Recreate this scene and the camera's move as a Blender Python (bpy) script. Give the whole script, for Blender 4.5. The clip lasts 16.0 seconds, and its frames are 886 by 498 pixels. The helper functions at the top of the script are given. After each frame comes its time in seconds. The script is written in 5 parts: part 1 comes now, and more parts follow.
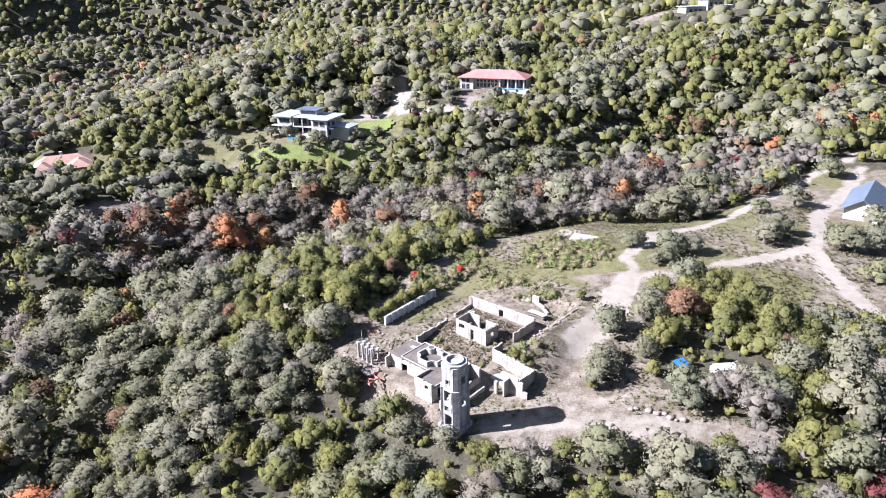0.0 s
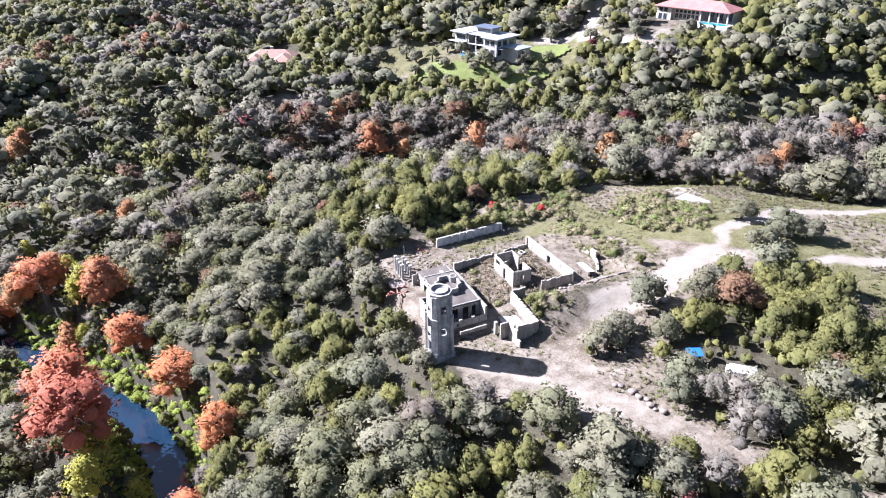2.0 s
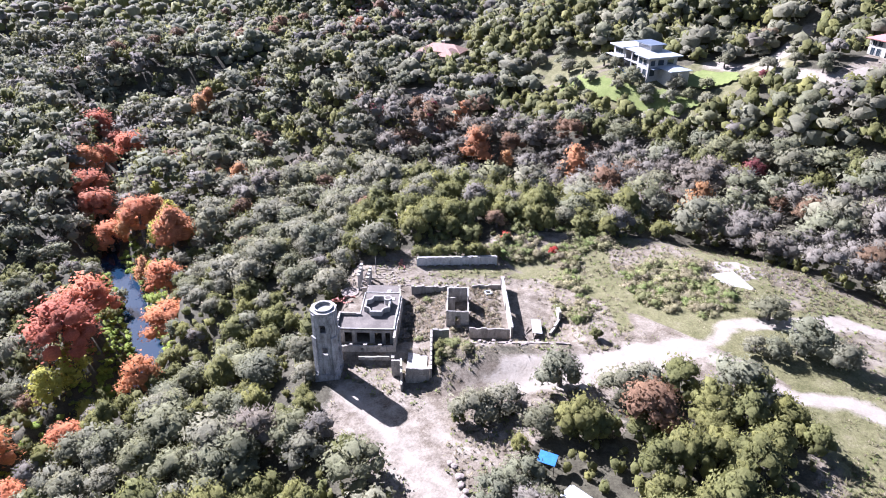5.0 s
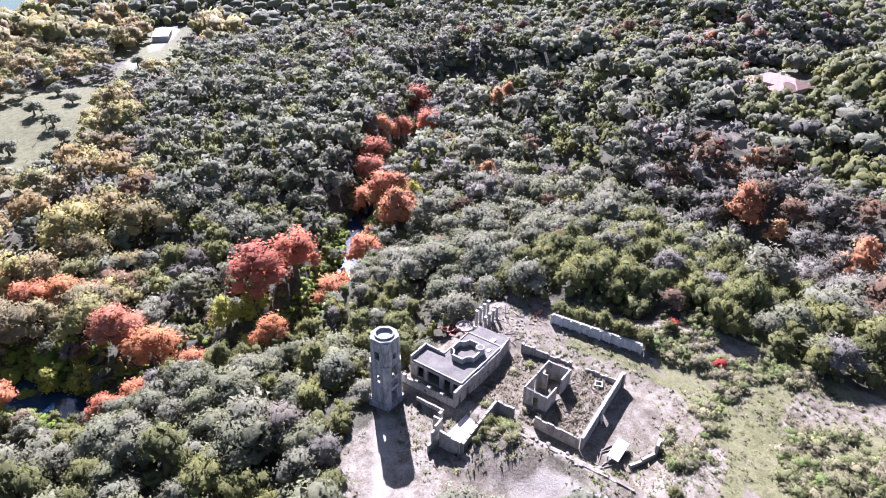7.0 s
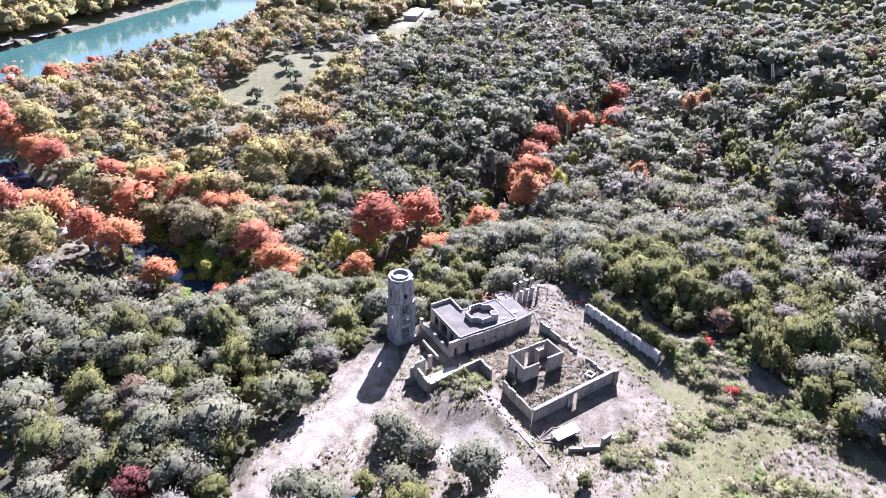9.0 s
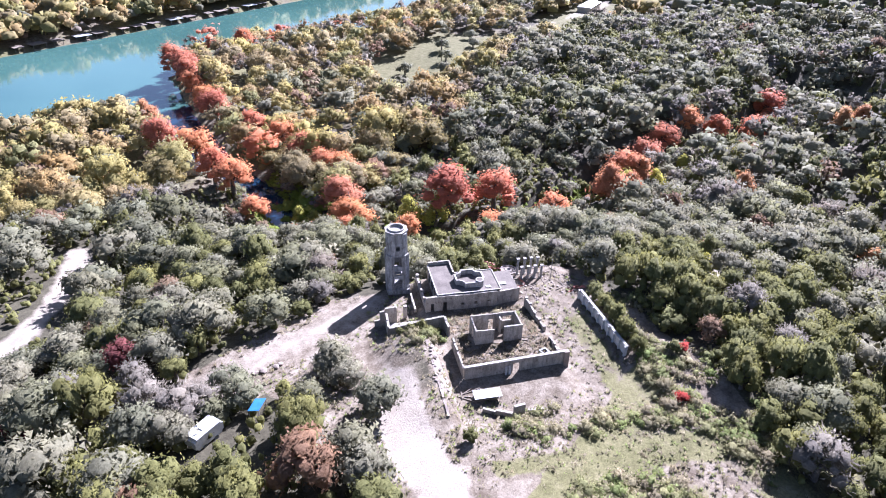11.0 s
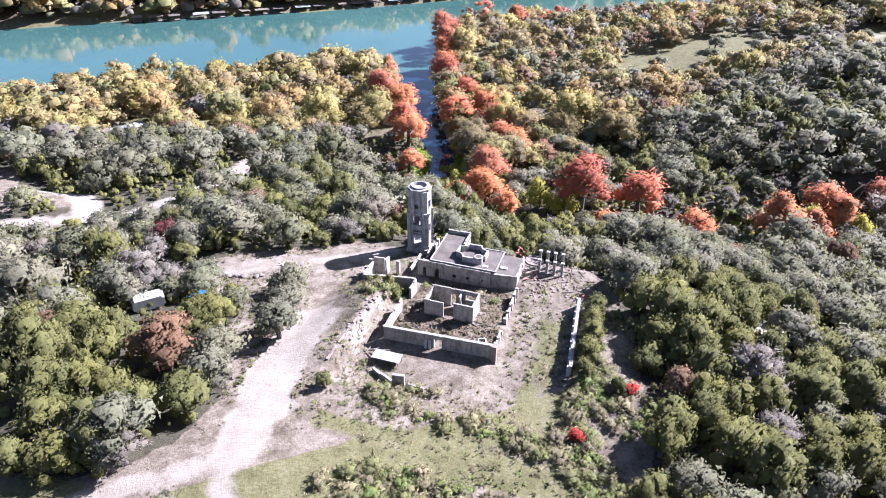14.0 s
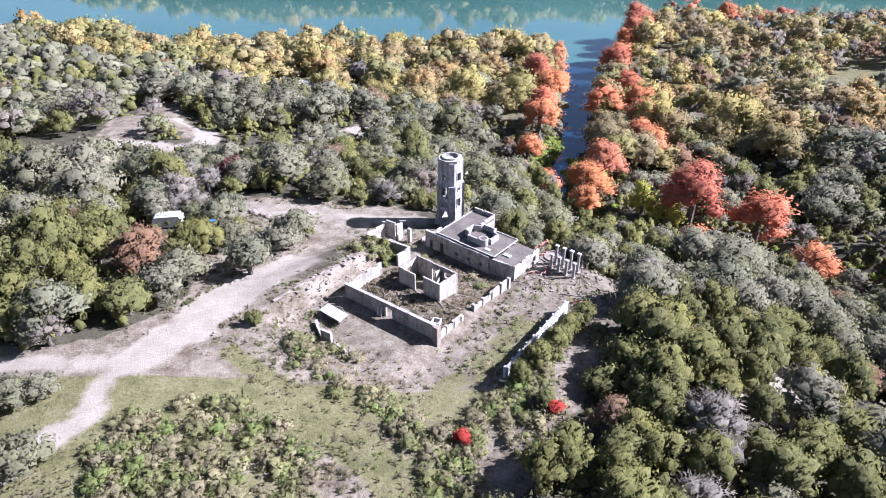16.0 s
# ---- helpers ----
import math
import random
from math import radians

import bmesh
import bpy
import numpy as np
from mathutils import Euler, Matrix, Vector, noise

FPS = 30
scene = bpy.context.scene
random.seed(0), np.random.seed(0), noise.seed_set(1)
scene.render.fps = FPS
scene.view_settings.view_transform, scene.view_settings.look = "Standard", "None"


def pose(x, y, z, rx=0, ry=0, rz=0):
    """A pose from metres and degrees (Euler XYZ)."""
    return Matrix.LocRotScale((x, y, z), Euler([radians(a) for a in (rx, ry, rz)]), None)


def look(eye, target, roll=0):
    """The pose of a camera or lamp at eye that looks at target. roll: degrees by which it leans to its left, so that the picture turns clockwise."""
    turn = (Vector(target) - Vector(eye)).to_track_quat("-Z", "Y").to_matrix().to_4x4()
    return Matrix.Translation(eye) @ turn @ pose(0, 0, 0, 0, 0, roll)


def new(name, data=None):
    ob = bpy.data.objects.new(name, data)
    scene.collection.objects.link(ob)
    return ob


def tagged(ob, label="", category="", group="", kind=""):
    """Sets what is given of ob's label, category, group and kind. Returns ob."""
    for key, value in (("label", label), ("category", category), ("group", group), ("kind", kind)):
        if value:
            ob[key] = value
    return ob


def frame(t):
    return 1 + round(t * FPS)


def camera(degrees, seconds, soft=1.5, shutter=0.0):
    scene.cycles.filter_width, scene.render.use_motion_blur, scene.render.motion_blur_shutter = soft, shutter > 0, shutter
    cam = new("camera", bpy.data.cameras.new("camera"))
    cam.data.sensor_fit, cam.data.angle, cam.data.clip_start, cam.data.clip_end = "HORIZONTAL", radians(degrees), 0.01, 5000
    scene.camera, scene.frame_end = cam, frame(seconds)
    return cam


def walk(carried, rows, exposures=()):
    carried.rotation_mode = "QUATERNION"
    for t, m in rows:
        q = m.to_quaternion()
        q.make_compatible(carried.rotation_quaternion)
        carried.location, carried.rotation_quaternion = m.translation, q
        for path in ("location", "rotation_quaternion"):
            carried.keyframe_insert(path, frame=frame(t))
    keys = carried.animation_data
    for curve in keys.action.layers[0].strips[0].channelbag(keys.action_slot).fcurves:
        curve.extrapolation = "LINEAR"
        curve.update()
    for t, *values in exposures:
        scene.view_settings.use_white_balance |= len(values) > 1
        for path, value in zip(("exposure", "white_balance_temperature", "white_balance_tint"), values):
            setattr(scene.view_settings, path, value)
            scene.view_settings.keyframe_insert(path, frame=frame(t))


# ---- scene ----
cam = camera(68.8, 16.0, 0.98)
METRES, EYE, TILT, LEAN, TURN = 280.0, 66.2, -22.8, 1.2, 0.0
ROWS = [
    (0.0, 0.0, 0.0, 0.0, 0.0, 0.0, -0.0),
    (0.5, 0.0349, 0.0011, 0.001, 3.73, -3.05, -1.66),
    (1.0, 0.0685, 0.0052, 0.0034, 9.02, -5.6, -4.09),
    (1.5, 0.0998, 0.0128, 0.0075, 16.03, -7.47, -7.09),
    (2.0, 0.1297, 0.0243, 0.0132, 21.86, -8.37, -9.43),
    (2.5, 0.1584, 0.0388, 0.0199, 24.29, -8.82, -10.42),
    (3.0, 0.186, 0.0544, 0.027, 28.73, -9.71, -12.11),
    (3.5, 0.211, 0.0717, 0.0348, 33.57, -10.87, -13.85),
    (3.7, 0.2192, 0.0805, 0.0388, 35.61, -11.37, -14.59),
    (4.75, 0.2585, 0.1334, 0.0643, 44.14, -13.82, -17.17),
    (5.8, 0.2773, 0.1985, 0.0946, 56.38, -17.99, -20.29),
    (6.0, 0.279, 0.2112, 0.1001, 59.98, -19.28, -20.95),
    (6.5, 0.2744, 0.2443, 0.115, 74.06, -24.62, -22.91),
    (7.0, 0.2709, 0.2757, 0.1292, 82.84, -28.07, -23.42),
    (7.5, 0.2751, 0.3045, 0.1417, 90.67, -31.24, -23.52),
    (8.0, 0.2838, 0.3304, 0.152, 98.28, -34.3, -23.21),
    (8.2, 0.2862, 0.3408, 0.1561, 101.0, -35.37, -23.01),
    (9.25, 0.297, 0.3992, 0.1784, 110.78, -39.29, -21.97),
    (10.3, 0.2899, 0.4555, 0.1984, 119.64, -42.71, -20.42),
    (10.5, 0.2868, 0.4647, 0.202, 121.9, -43.57, -19.97),
    (11.0, 0.2707, 0.4882, 0.2095, 127.85, -45.65, -18.51),
    (11.5, 0.2526, 0.5101, 0.216, 132.83, -47.26, -17.13),
    (12.0, 0.2328, 0.5305, 0.2215, 137.53, -48.64, -15.66),
    (12.5, 0.2113, 0.5494, 0.2265, 142.24, -49.97, -14.1),
    (13.0, 0.188, 0.5671, 0.2301, 147.1, -51.15, -12.35),
    (13.5, 0.1633, 0.5827, 0.232, 152.28, -52.23, -10.33),
    (14.0, 0.1374, 0.5963, 0.232, 157.15, -53.13, -8.36),
    (14.5, 0.1105, 0.6073, 0.2308, 162.19, -53.89, -6.26),
    (15.0, 0.0828, 0.615, 0.228, 167.44, -54.49, -3.99),
    (15.5, 0.0547, 0.619, 0.2233, 172.26, -54.79, -1.85),
    (16.0, 0.026, 0.6211, 0.2182, 176.62, -54.92, 0.07),
]
walk(cam, [(t, pose(0, 0, EYE, TILT, LEAN, TURN) @ pose(METRES * x, METRES * y, METRES * z, 90 + pitch, roll, yaw)) for t, x, y, z, yaw, pitch, roll in ROWS],
     exposures=[(0, 2.14, 5600, 19), (3.5, 2.42, 5480, 22), (6, 2.35, 5420, 25), (8, 2.47, 5340, 27), (12, 2.34, 5430, 27), (14.5, 2.19, 5500, 24), (16, 2.04, 5420, 23)])

# ---- light ----
SUN_WAY = Vector((-1.0, -0.065, 0.70))
world = bpy.data.worlds.new("sky")
scene.world = world
world.use_nodes = True
wn = world.node_tree.nodes
sky = wn.new("ShaderNodeTexSky")
sky.sky_type, sky.sun_disc = "NISHITA", False
sky.sun_elevation, sky.sun_rotation = math.atan2(0.70, 1.002), math.atan2(-1.0, -0.065)
sky.air_density, sky.dust_density = 1.0, 1.5
world.node_tree.links.new(sky.outputs[0], wn["Background"].inputs[0])
wn["Background"].inputs[1].default_value = 0.034
sun = new("sun", bpy.data.lights.new("sun", "SUN"))
sun.data.energy, sun.data.angle, sun.data.color = 5.0, radians(0.53), (1.0, 0.955, 0.92)
sun.matrix_world = look(SUN_WAY * 500, (0, 0, 0))


# ---- materials ----
def material(name, rough=0.9, spec=0.3, metal=0.0):
    m = bpy.data.materials.new(name)
    m.use_nodes = True
    nt = m.node_tree
    b = nt.nodes["Principled BSDF"]
    b.inputs["Roughness"].default_value = rough
    b.inputs["Specular IOR Level"].default_value = spec
    b.inputs["Metallic"].default_value = metal
    return m, nt, b


def node(nt, kind, **values):
    n = nt.nodes.new(kind)
    for key, v in values.items():
        n.inputs[key.replace("_", " ")].default_value = v
    return n


def noise_of(nt, scale, detail=4, rough=0.6, space="Object"):
    t = nt.nodes.new("ShaderNodeTexCoord")
    n = node(nt, "ShaderNodeTexNoise", Scale=scale, Detail=detail, Roughness=rough)
    nt.links.new(t.outputs[space], n.inputs["Vector"])
    return n.outputs["Fac"]


def ramp(nt, fac, *stops):
    r = nt.nodes.new("ShaderNodeValToRGB")
    e = r.color_ramp.elements
    while len(e) < len(stops):
        e.new(0.5)
    for k, (p, c) in zip(e, stops):
        k.position, k.color = p, (*c, 1)
    nt.links.new(fac, r.inputs[0])
    return r.outputs[0]


def mix(nt, fac, a, b, how="MIX"):
    n = nt.nodes.new("ShaderNodeMix")
    n.data_type, n.blend_type = "RGBA", how
    for sock, v in ((n.inputs[0], fac), (n.inputs[6], a), (n.inputs[7], b)):
        if isinstance(v, bpy.types.NodeSocket):
            nt.links.new(v, sock)
        else:
            sock.default_value = v if isinstance(v, (int, float)) else (*v, 1)
    return n.outputs[2]


def bump(nt, b, height, strength, distance):
    n = node(nt, "ShaderNodeBump", Strength=strength, Distance=distance)
    nt.links.new(height, n.inputs["Height"])
    nt.links.new(n.outputs[0], b.inputs["Normal"])


def plain(name, lo, hi, scale=1.5, rough=0.85, spec=0.3, metal=0.0, bumpy=0.0, fine=None, space="Object"):
    """A surface with coarse and fine variation between two colours."""
    m, nt, b = material(name, rough, spec, metal)
    coarse = noise_of(nt, scale, 5, 0.65, space)
    c = ramp(nt, coarse, (0.3, lo), (0.7, hi))
    grain = noise_of(nt, fine or scale * 9, 3, 0.7, space)
    c = mix(nt, 0.45, c, ramp(nt, grain, (0.3, (0.35, 0.35, 0.35)), (0.7, (1.0, 1.0, 1.0))), "MULTIPLY")
    nt.links.new(c, b.inputs["Base Color"])
    if bumpy:
        bump(nt, b, grain, bumpy, 0.05)
    return m


def leaf_material(name, stops, per_tree=True, grain=0.18):
    """Foliage: hue by tree, brightness by leaf clump, clumps' self-shadow as painted specks."""
    m, nt, b = material(name, 0.8, 0.2)
    g = nt.nodes.new("ShaderNodeNewGeometry")
    if per_tree:
        o = nt.nodes.new("ShaderNodeObjectInfo")
        base = ramp(nt, o.outputs["Random"], *stops)
    else:
        a = nt.nodes.new("ShaderNodeAttribute")
        a.attribute_name = "tint"
        base = a.outputs["Color"]
    leaf = ramp(nt, g.outputs["Random Per Island"], (0.0, (1 - grain,) * 3), (0.55, (1, 1, 1)), (1.0, (1 + grain * .6, 1 + grain * .6, 1 + grain * .3)))
    c = mix(nt, 1.0, base, leaf, "MULTIPLY")
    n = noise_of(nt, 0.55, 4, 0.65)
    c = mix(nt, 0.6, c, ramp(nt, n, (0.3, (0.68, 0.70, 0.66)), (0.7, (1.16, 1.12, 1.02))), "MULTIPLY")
    # fine dark and light specks put the clumps' own shading into the colour
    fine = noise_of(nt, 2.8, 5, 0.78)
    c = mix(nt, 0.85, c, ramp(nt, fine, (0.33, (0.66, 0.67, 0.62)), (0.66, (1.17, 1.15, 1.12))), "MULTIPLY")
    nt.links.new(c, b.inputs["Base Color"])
    bump(nt, b, fine, 0.6, 0.4)
    # sunlight through the leaves
    t = nt.nodes.new("ShaderNodeBsdfTranslucent")
    nt.links.new(c, t.inputs["Color"])
    blend = node(nt, "ShaderNodeMixShader", Fac=0.42)
    nt.links.new(b.outputs[0], blend.inputs[1])
    nt.links.new(t.outputs[0], blend.inputs[2])
    nt.links.new(blend.outputs[0], nt.nodes["Material Output"].inputs["Surface"])
    return m


def stucco(name, lo, hi, streak=0.6):
    """Old lime plaster: blotches, dark vertical streaks, patches where it has come off, fine grain."""
    m, nt, b = material(name, 0.92, 0.2)
    c = ramp(nt, noise_of(nt, 0.7, 6, 0.7), (0.3, lo), (0.68, hi))
    t = nt.nodes.new("ShaderNodeTexCoord")
    mp = node(nt, "ShaderNodeMapping", Scale=(1.6, 1.6, 0.28))
    nt.links.new(t.outputs["Object"], mp.inputs[0])
    s = node(nt, "ShaderNodeTexNoise", Scale=1.0, Detail=6.0, Roughness=0.72)
    nt.links.new(mp.outputs[0], s.inputs["Vector"])
    c = mix(nt, streak, c, ramp(nt, s.outputs["Fac"], (0.36, (0.2, 0.19, 0.18)), (0.54, (1, 1, 1))), "MULTIPLY")
    bare = ramp(nt, noise_of(nt, 1.3, 6, 0.75), (0.56, (0, 0, 0)), (0.62, (1, 1, 1)))
    c = mix(nt, bare, c, mix(nt, 0.55, c, (lo[0] * .5, lo[1] * .44, lo[2] * .38)))
    grain = noise_of(nt, 7, 4, 0.75)
    c = mix(nt, 0.5, c, ramp(nt, grain, (0.3, (0.45, 0.44, 0.42)), (0.62, (1.05, 1.05, 1.05))), "MULTIPLY")
    nt.links.new(c, b.inputs["Base Color"])
    bump(nt, b, grain, 0.6, 0.05)
    return m


WALL = stucco("old_stucco", (0.242, 0.218, 0.189), (0.440, 0.405, 0.354), 0.5)
TOWER = stucco("tower_stucco", (0.245, 0.240, 0.238), (0.455, 0.448, 0.438), 0.7)
TRIM = stucco("pale_coping", (0.260, 0.247, 0.230), (0.410, 0.393, 0.369), 0.45)
ROOF = plain("weathered_roof_deck", (0.080, 0.067, 0.057), (0.165, 0.142, 0.120), 0.5, bumpy=0.3)
RUBBLE = plain("broken_stone", (0.167, 0.133, 0.110), (0.304, 0.258, 0.224), 0.8, bumpy=0.5)
WOOD = plain("grey_timber", (0.122, 0.099, 0.076), (0.243, 0.205, 0.167), 3)
WHITE = plain("white_sheet_metal", (0.319, 0.327, 0.319), (0.456, 0.456, 0.445), 1.2, 0.5)
HOUSE = plain("house_limestone", (0.395, 0.365, 0.312), (0.532, 0.502, 0.441), 0.4, bumpy=0.2)
PALEWALL = stucco("whitewashed_wall", (0.42, 0.41, 0.39), (0.66, 0.65, 0.63), 0.35)
PLASTER = plain("white_plaster", (0.350, 0.334, 0.308), (0.456, 0.441, 0.414), 0.4)
TILE = plain("red_clay_tile", (0.304, 0.118, 0.103), (0.410, 0.190, 0.163), 0.5, bumpy=0.4)
PINK = plain("faded_clay_tile", (0.319, 0.182, 0.137), (0.426, 0.274, 0.213), 0.5, bumpy=0.4)
STEEL = plain("blue_grey_metal_roof", (0.084, 0.106, 0.141), (0.137, 0.160, 0.198), 0.3, 0.45, 0.4)
LAWN = plain("mown_lawn", (0.114, 0.141, 0.038), (0.179, 0.201, 0.068), 0.25, 0.95, 0.15, bumpy=0.4)
LIGHTROOF = plain("pale_metal_roof", (0.327, 0.350, 0.365), (0.426, 0.445, 0.456), 0.3, 0.4, 0.5)
BLUE = plain("blue_tarpaulin", (0.023, 0.122, 0.380), (0.046, 0.198, 0.517), 1.0, 0.5)
POOL = plain("pool_tiles_blue", (0.023, 0.190, 0.418), (0.046, 0.266, 0.532), 1.0, 0.3)
NETTING = plain("red_orange_netting", (0.319, 0.114, 0.084), (0.426, 0.205, 0.160), 1.5)
BARK = plain("grey_bark", (0.076, 0.065, 0.053), (0.152, 0.133, 0.114), 2.0)
# near-black colour that stands for the shade inside a hole
HOLE_SHADE = plain("painted_hole_shade", (0.012, 0.011, 0.010), (0.03, 0.027, 0.024), 1.5)
DARKGLASS, _nt, _b = material("dark_glazing", 0.08, 0.6)
_b.inputs["Base Color"].default_value = (0.03, 0.04, 0.05, 1)

# creek and river
def water_material(name, lo, hi, gloss=0.5, waves=0.12):
    m, nt, b = material(name, 0.05, gloss)
    nt.links.new(ramp(nt, noise_of(nt, 0.012, 4), (0.3, lo), (0.7, hi)), b.inputs["Base Color"])
    bump(nt, b, noise_of(nt, 0.9, 4), waves, 0.25)
    return m


RIVERWATER = water_material("green_river_water", (0.034, 0.085, 0.076), (0.050, 0.111, 0.097), 0.5, 0.05)
CREEKWATER = water_material("dark_creek_water", (0.006, 0.017, 0.032), (0.011, 0.029, 0.057), 0.4, 0.04)

# ground: cover says how much track (red), grass (green) and bare dirt (blue) there is
GROUND, nt, b = material("hill_ground", 0.95, 0.15)
att = nt.nodes.new("ShaderNodeAttribute")
att.attribute_name = "cover"
sep = nt.nodes.new("ShaderNodeSeparateColor")
nt.links.new(att.outputs["Color"], sep.inputs[0])
mid, small = noise_of(nt, 0.45, 5, 0.7), noise_of(nt, 3.0, 4, 0.75)
litter = ramp(nt, mid, (0.3, (0.036, 0.032, 0.021)), (0.7, (0.085, 0.078, 0.052)))
dirt = ramp(nt, mid, (0.30, (0.080, 0.063, 0.044)), (0.47, (0.140, 0.116, 0.087)), (0.56, (0.180, 0.153, 0.119)), (0.70, (0.226, 0.196, 0.156)))
grass = ramp(nt, mid, (0.3, (0.076, 0.074, 0.030)), (0.55, (0.128, 0.120, 0.058)), (0.75, (0.170, 0.150, 0.093)))
track = ramp(nt, mid, (0.25, (0.180, 0.154, 0.121)), (0.6, (0.250, 0.221, 0.182)))


def mask(sock, soft):
    """A cover channel with its edge broken up by noise."""
    n = nt.nodes.new("ShaderNodeMath")
    n.operation = "MULTIPLY_ADD"
    nt.links.new(small, n.inputs[0])
    n.inputs[1].default_value = soft
    nt.links.new(sock, n.inputs[2])
    n2 = nt.nodes.new("ShaderNodeMath")
    n2.operation = "MULTIPLY_ADD"
    nt.links.new(mid, n2.inputs[0])
    n2.inputs[1].default_value = soft
    nt.links.new(n.outputs[0], n2.inputs[2])
    return ramp(nt, n2.outputs[0], (0.35 + soft, (0, 0, 0)), (0.65 + soft, (1, 1, 1)))


c = mix(nt, mask(sep.outputs["Blue"], 0.35), litter, dirt)
c = mix(nt, mask(sep.outputs["Green"], 0.5), c, grass)
c = mix(nt, 0.7, c, ramp(nt, small, (0.34, (0.5, 0.48, 0.45)), (0.6, (1.1, 1.1, 1.1))), "MULTIPLY")
c = mix(nt, mask(sep.outputs["Red"], 0.25), c, mix(nt, 0.14, track, ramp(nt, small, (0.34, (0.6, 0.58, 0.55)), (0.6, (1.05, 1.05, 1.05))), "MULTIPLY"))
nt.links.new(c, b.inputs["Base Color"])
bump(nt, b, small, 0.6, 0.2)

LEAF = {}
LEAF["oak"] = [(0.0, (0.198, 0.193, 0.125)), (0.35, (0.252, 0.239, 0.176)), (0.65, (0.200, 0.203, 0.141)), (1.0, (0.226, 0.223, 0.125))]
LEAF["juniper"] = [(0.0, (0.137, 0.142, 0.056)), (0.4, (0.212, 0.204, 0.072)), (0.7, (0.173, 0.177, 0.071)), (1.0, (0.252, 0.242, 0.081))]
LEAF["bare"] = [(0.0, (0.223, 0.199, 0.174)), (0.5, (0.256, 0.232, 0.207)), (1.0, (0.239, 0.203, 0.167))]
LEAF["cypress"] = [(0.0, (0.578, 0.202, 0.117)), (0.4, (0.607, 0.267, 0.117)), (0.7, (0.511, 0.164, 0.108)), (1.0, (0.550, 0.229, 0.141))]
LEAF["orange"] = [(0.0, (0.517, 0.230, 0.125)), (1.0, (0.499, 0.279, 0.134))]
LEAF["golden"] = [(0.0, (0.396, 0.266, 0.110)), (0.35, (0.323, 0.266, 0.151)), (0.7, (0.404, 0.337, 0.124)), (1.0, (0.275, 0.270, 0.124))]
LEAF["brown"] = [(0.0, (0.198, 0.131, 0.086)), (0.5, (0.252, 0.149, 0.095)), (1.0, (0.252, 0.194, 0.135))]
LEAF["maroon"] = [(0.0, (0.172, 0.049, 0.057)), (1.0, (0.241, 0.082, 0.082))]
LEAF["yellow"] = [(0.0, (0.473, 0.432, 0.084)), (1.0, (0.417, 0.414, 0.106))]
LEAF["brush"] = [(0.0, (0.294, 0.267, 0.154)), (0.35, (0.318, 0.271, 0.182)), (0.65, (0.246, 0.253, 0.110)), (1.0, (0.204, 0.259, 0.083))]
LEAF["redbush"] = [(0.0, (0.482, 0.066, 0.048)), (1.0, (0.448, 0.057, 0.048))]
LEAF["reed"] = [(0.0, (0.279, 0.328, 0.061)), (1.0, (0.205, 0.279, 0.049))]
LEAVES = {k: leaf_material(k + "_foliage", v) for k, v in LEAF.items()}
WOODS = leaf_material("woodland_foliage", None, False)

# ---- the lie of the land ----
WATER = -29.0
ANCHORS = {}
ANCHORS["ridge"] = [(1, 86, 0), (10, 110, .5), (-12, 112, .3), (20, 86, .2), (3, 126, 1), (12, 143, 3.2), (28, 153, 6.3), (43, 139, 7.2), (41, 131, 6), (34, 124, 5), (65, 142, 6.2), (88, 138, 7.5), (27, 119, 4.2), (38, 102, 3.6), (36, 79, 1), (55, 72, 0), (-18, 131, 4.6), (-13, 140, 4.0), (-33, 137, 3), (-41, 130, 0), (-31, 112, 2.4), (-24, 123, 4.6), (-36, 101, -4), (-23, 103, -1), (80, 110, 6), (70, 85, 2.5), (56, 106, 6.5), (46, 107, 5)]
ANCHORS["slopes"] = [(-22, 88, -7), (-26, 76, -16), (-33, 94, -9.5), (-44, 96, -11), (-68, 94, -20), (-48, 115, -7), (-60, 124, -6), (-74, 111, -13), (-82, 113, -16), (-74, 128, -11), (-67, 133, -8), (-52, 146, -2), (-36, 152, 1.5), (-43, 164, -7), (-10, 70, -7), (15, 60, -7), (20, 15, -15), (32, 21, -11), (50, 34, -8.5), (66, 42, -6), (60, 60, -4), (78, 22, -4), (90, 42, -4), (9, -53, -25), (-12, -40, -26), (30, -100, -26.5), (49, -63, -25), (100, -119, -27), (-20, 20, -25), (60, 0, -18), (100, 0, -16), (160, -40, -18), (160, 90, 8)]
ANCHORS["west"] = [(-60, 40, -26), (-85, 52, -24.5), (-75, 15, -26), (-110, 35, -21), (-125, 0, -24), (-65, -20, -27), (-100, -50, -27), (-115, 70, -23), (-177, 45, -19), (-244, -36, -22), (-135, 46, -16), (-159, -49, -26), (-249, 26, -15), (-262, 200, -6), (-350, -31, -22), (-380, 144, 5), (-300, 300, 10), (-107, 122, -17), (-116, 142, -17), (-100, 101, -20), (-226, 221, -9), (-238, 197, -4), (-231, 256, -4), (-253, 157, -5), (-266, 101, -12), (-190, 69, -15), (-126, 2, -19), (-187, 165, -3), (-166, 195, 4), (-160, 215, 6), (-150, 110, -21), (-190, 115, -17), (-170, -120, -27)]
ANCHORS["west"] += [(-260, -150, -27), (-500, 60, 10), (-560, 400, 35)]
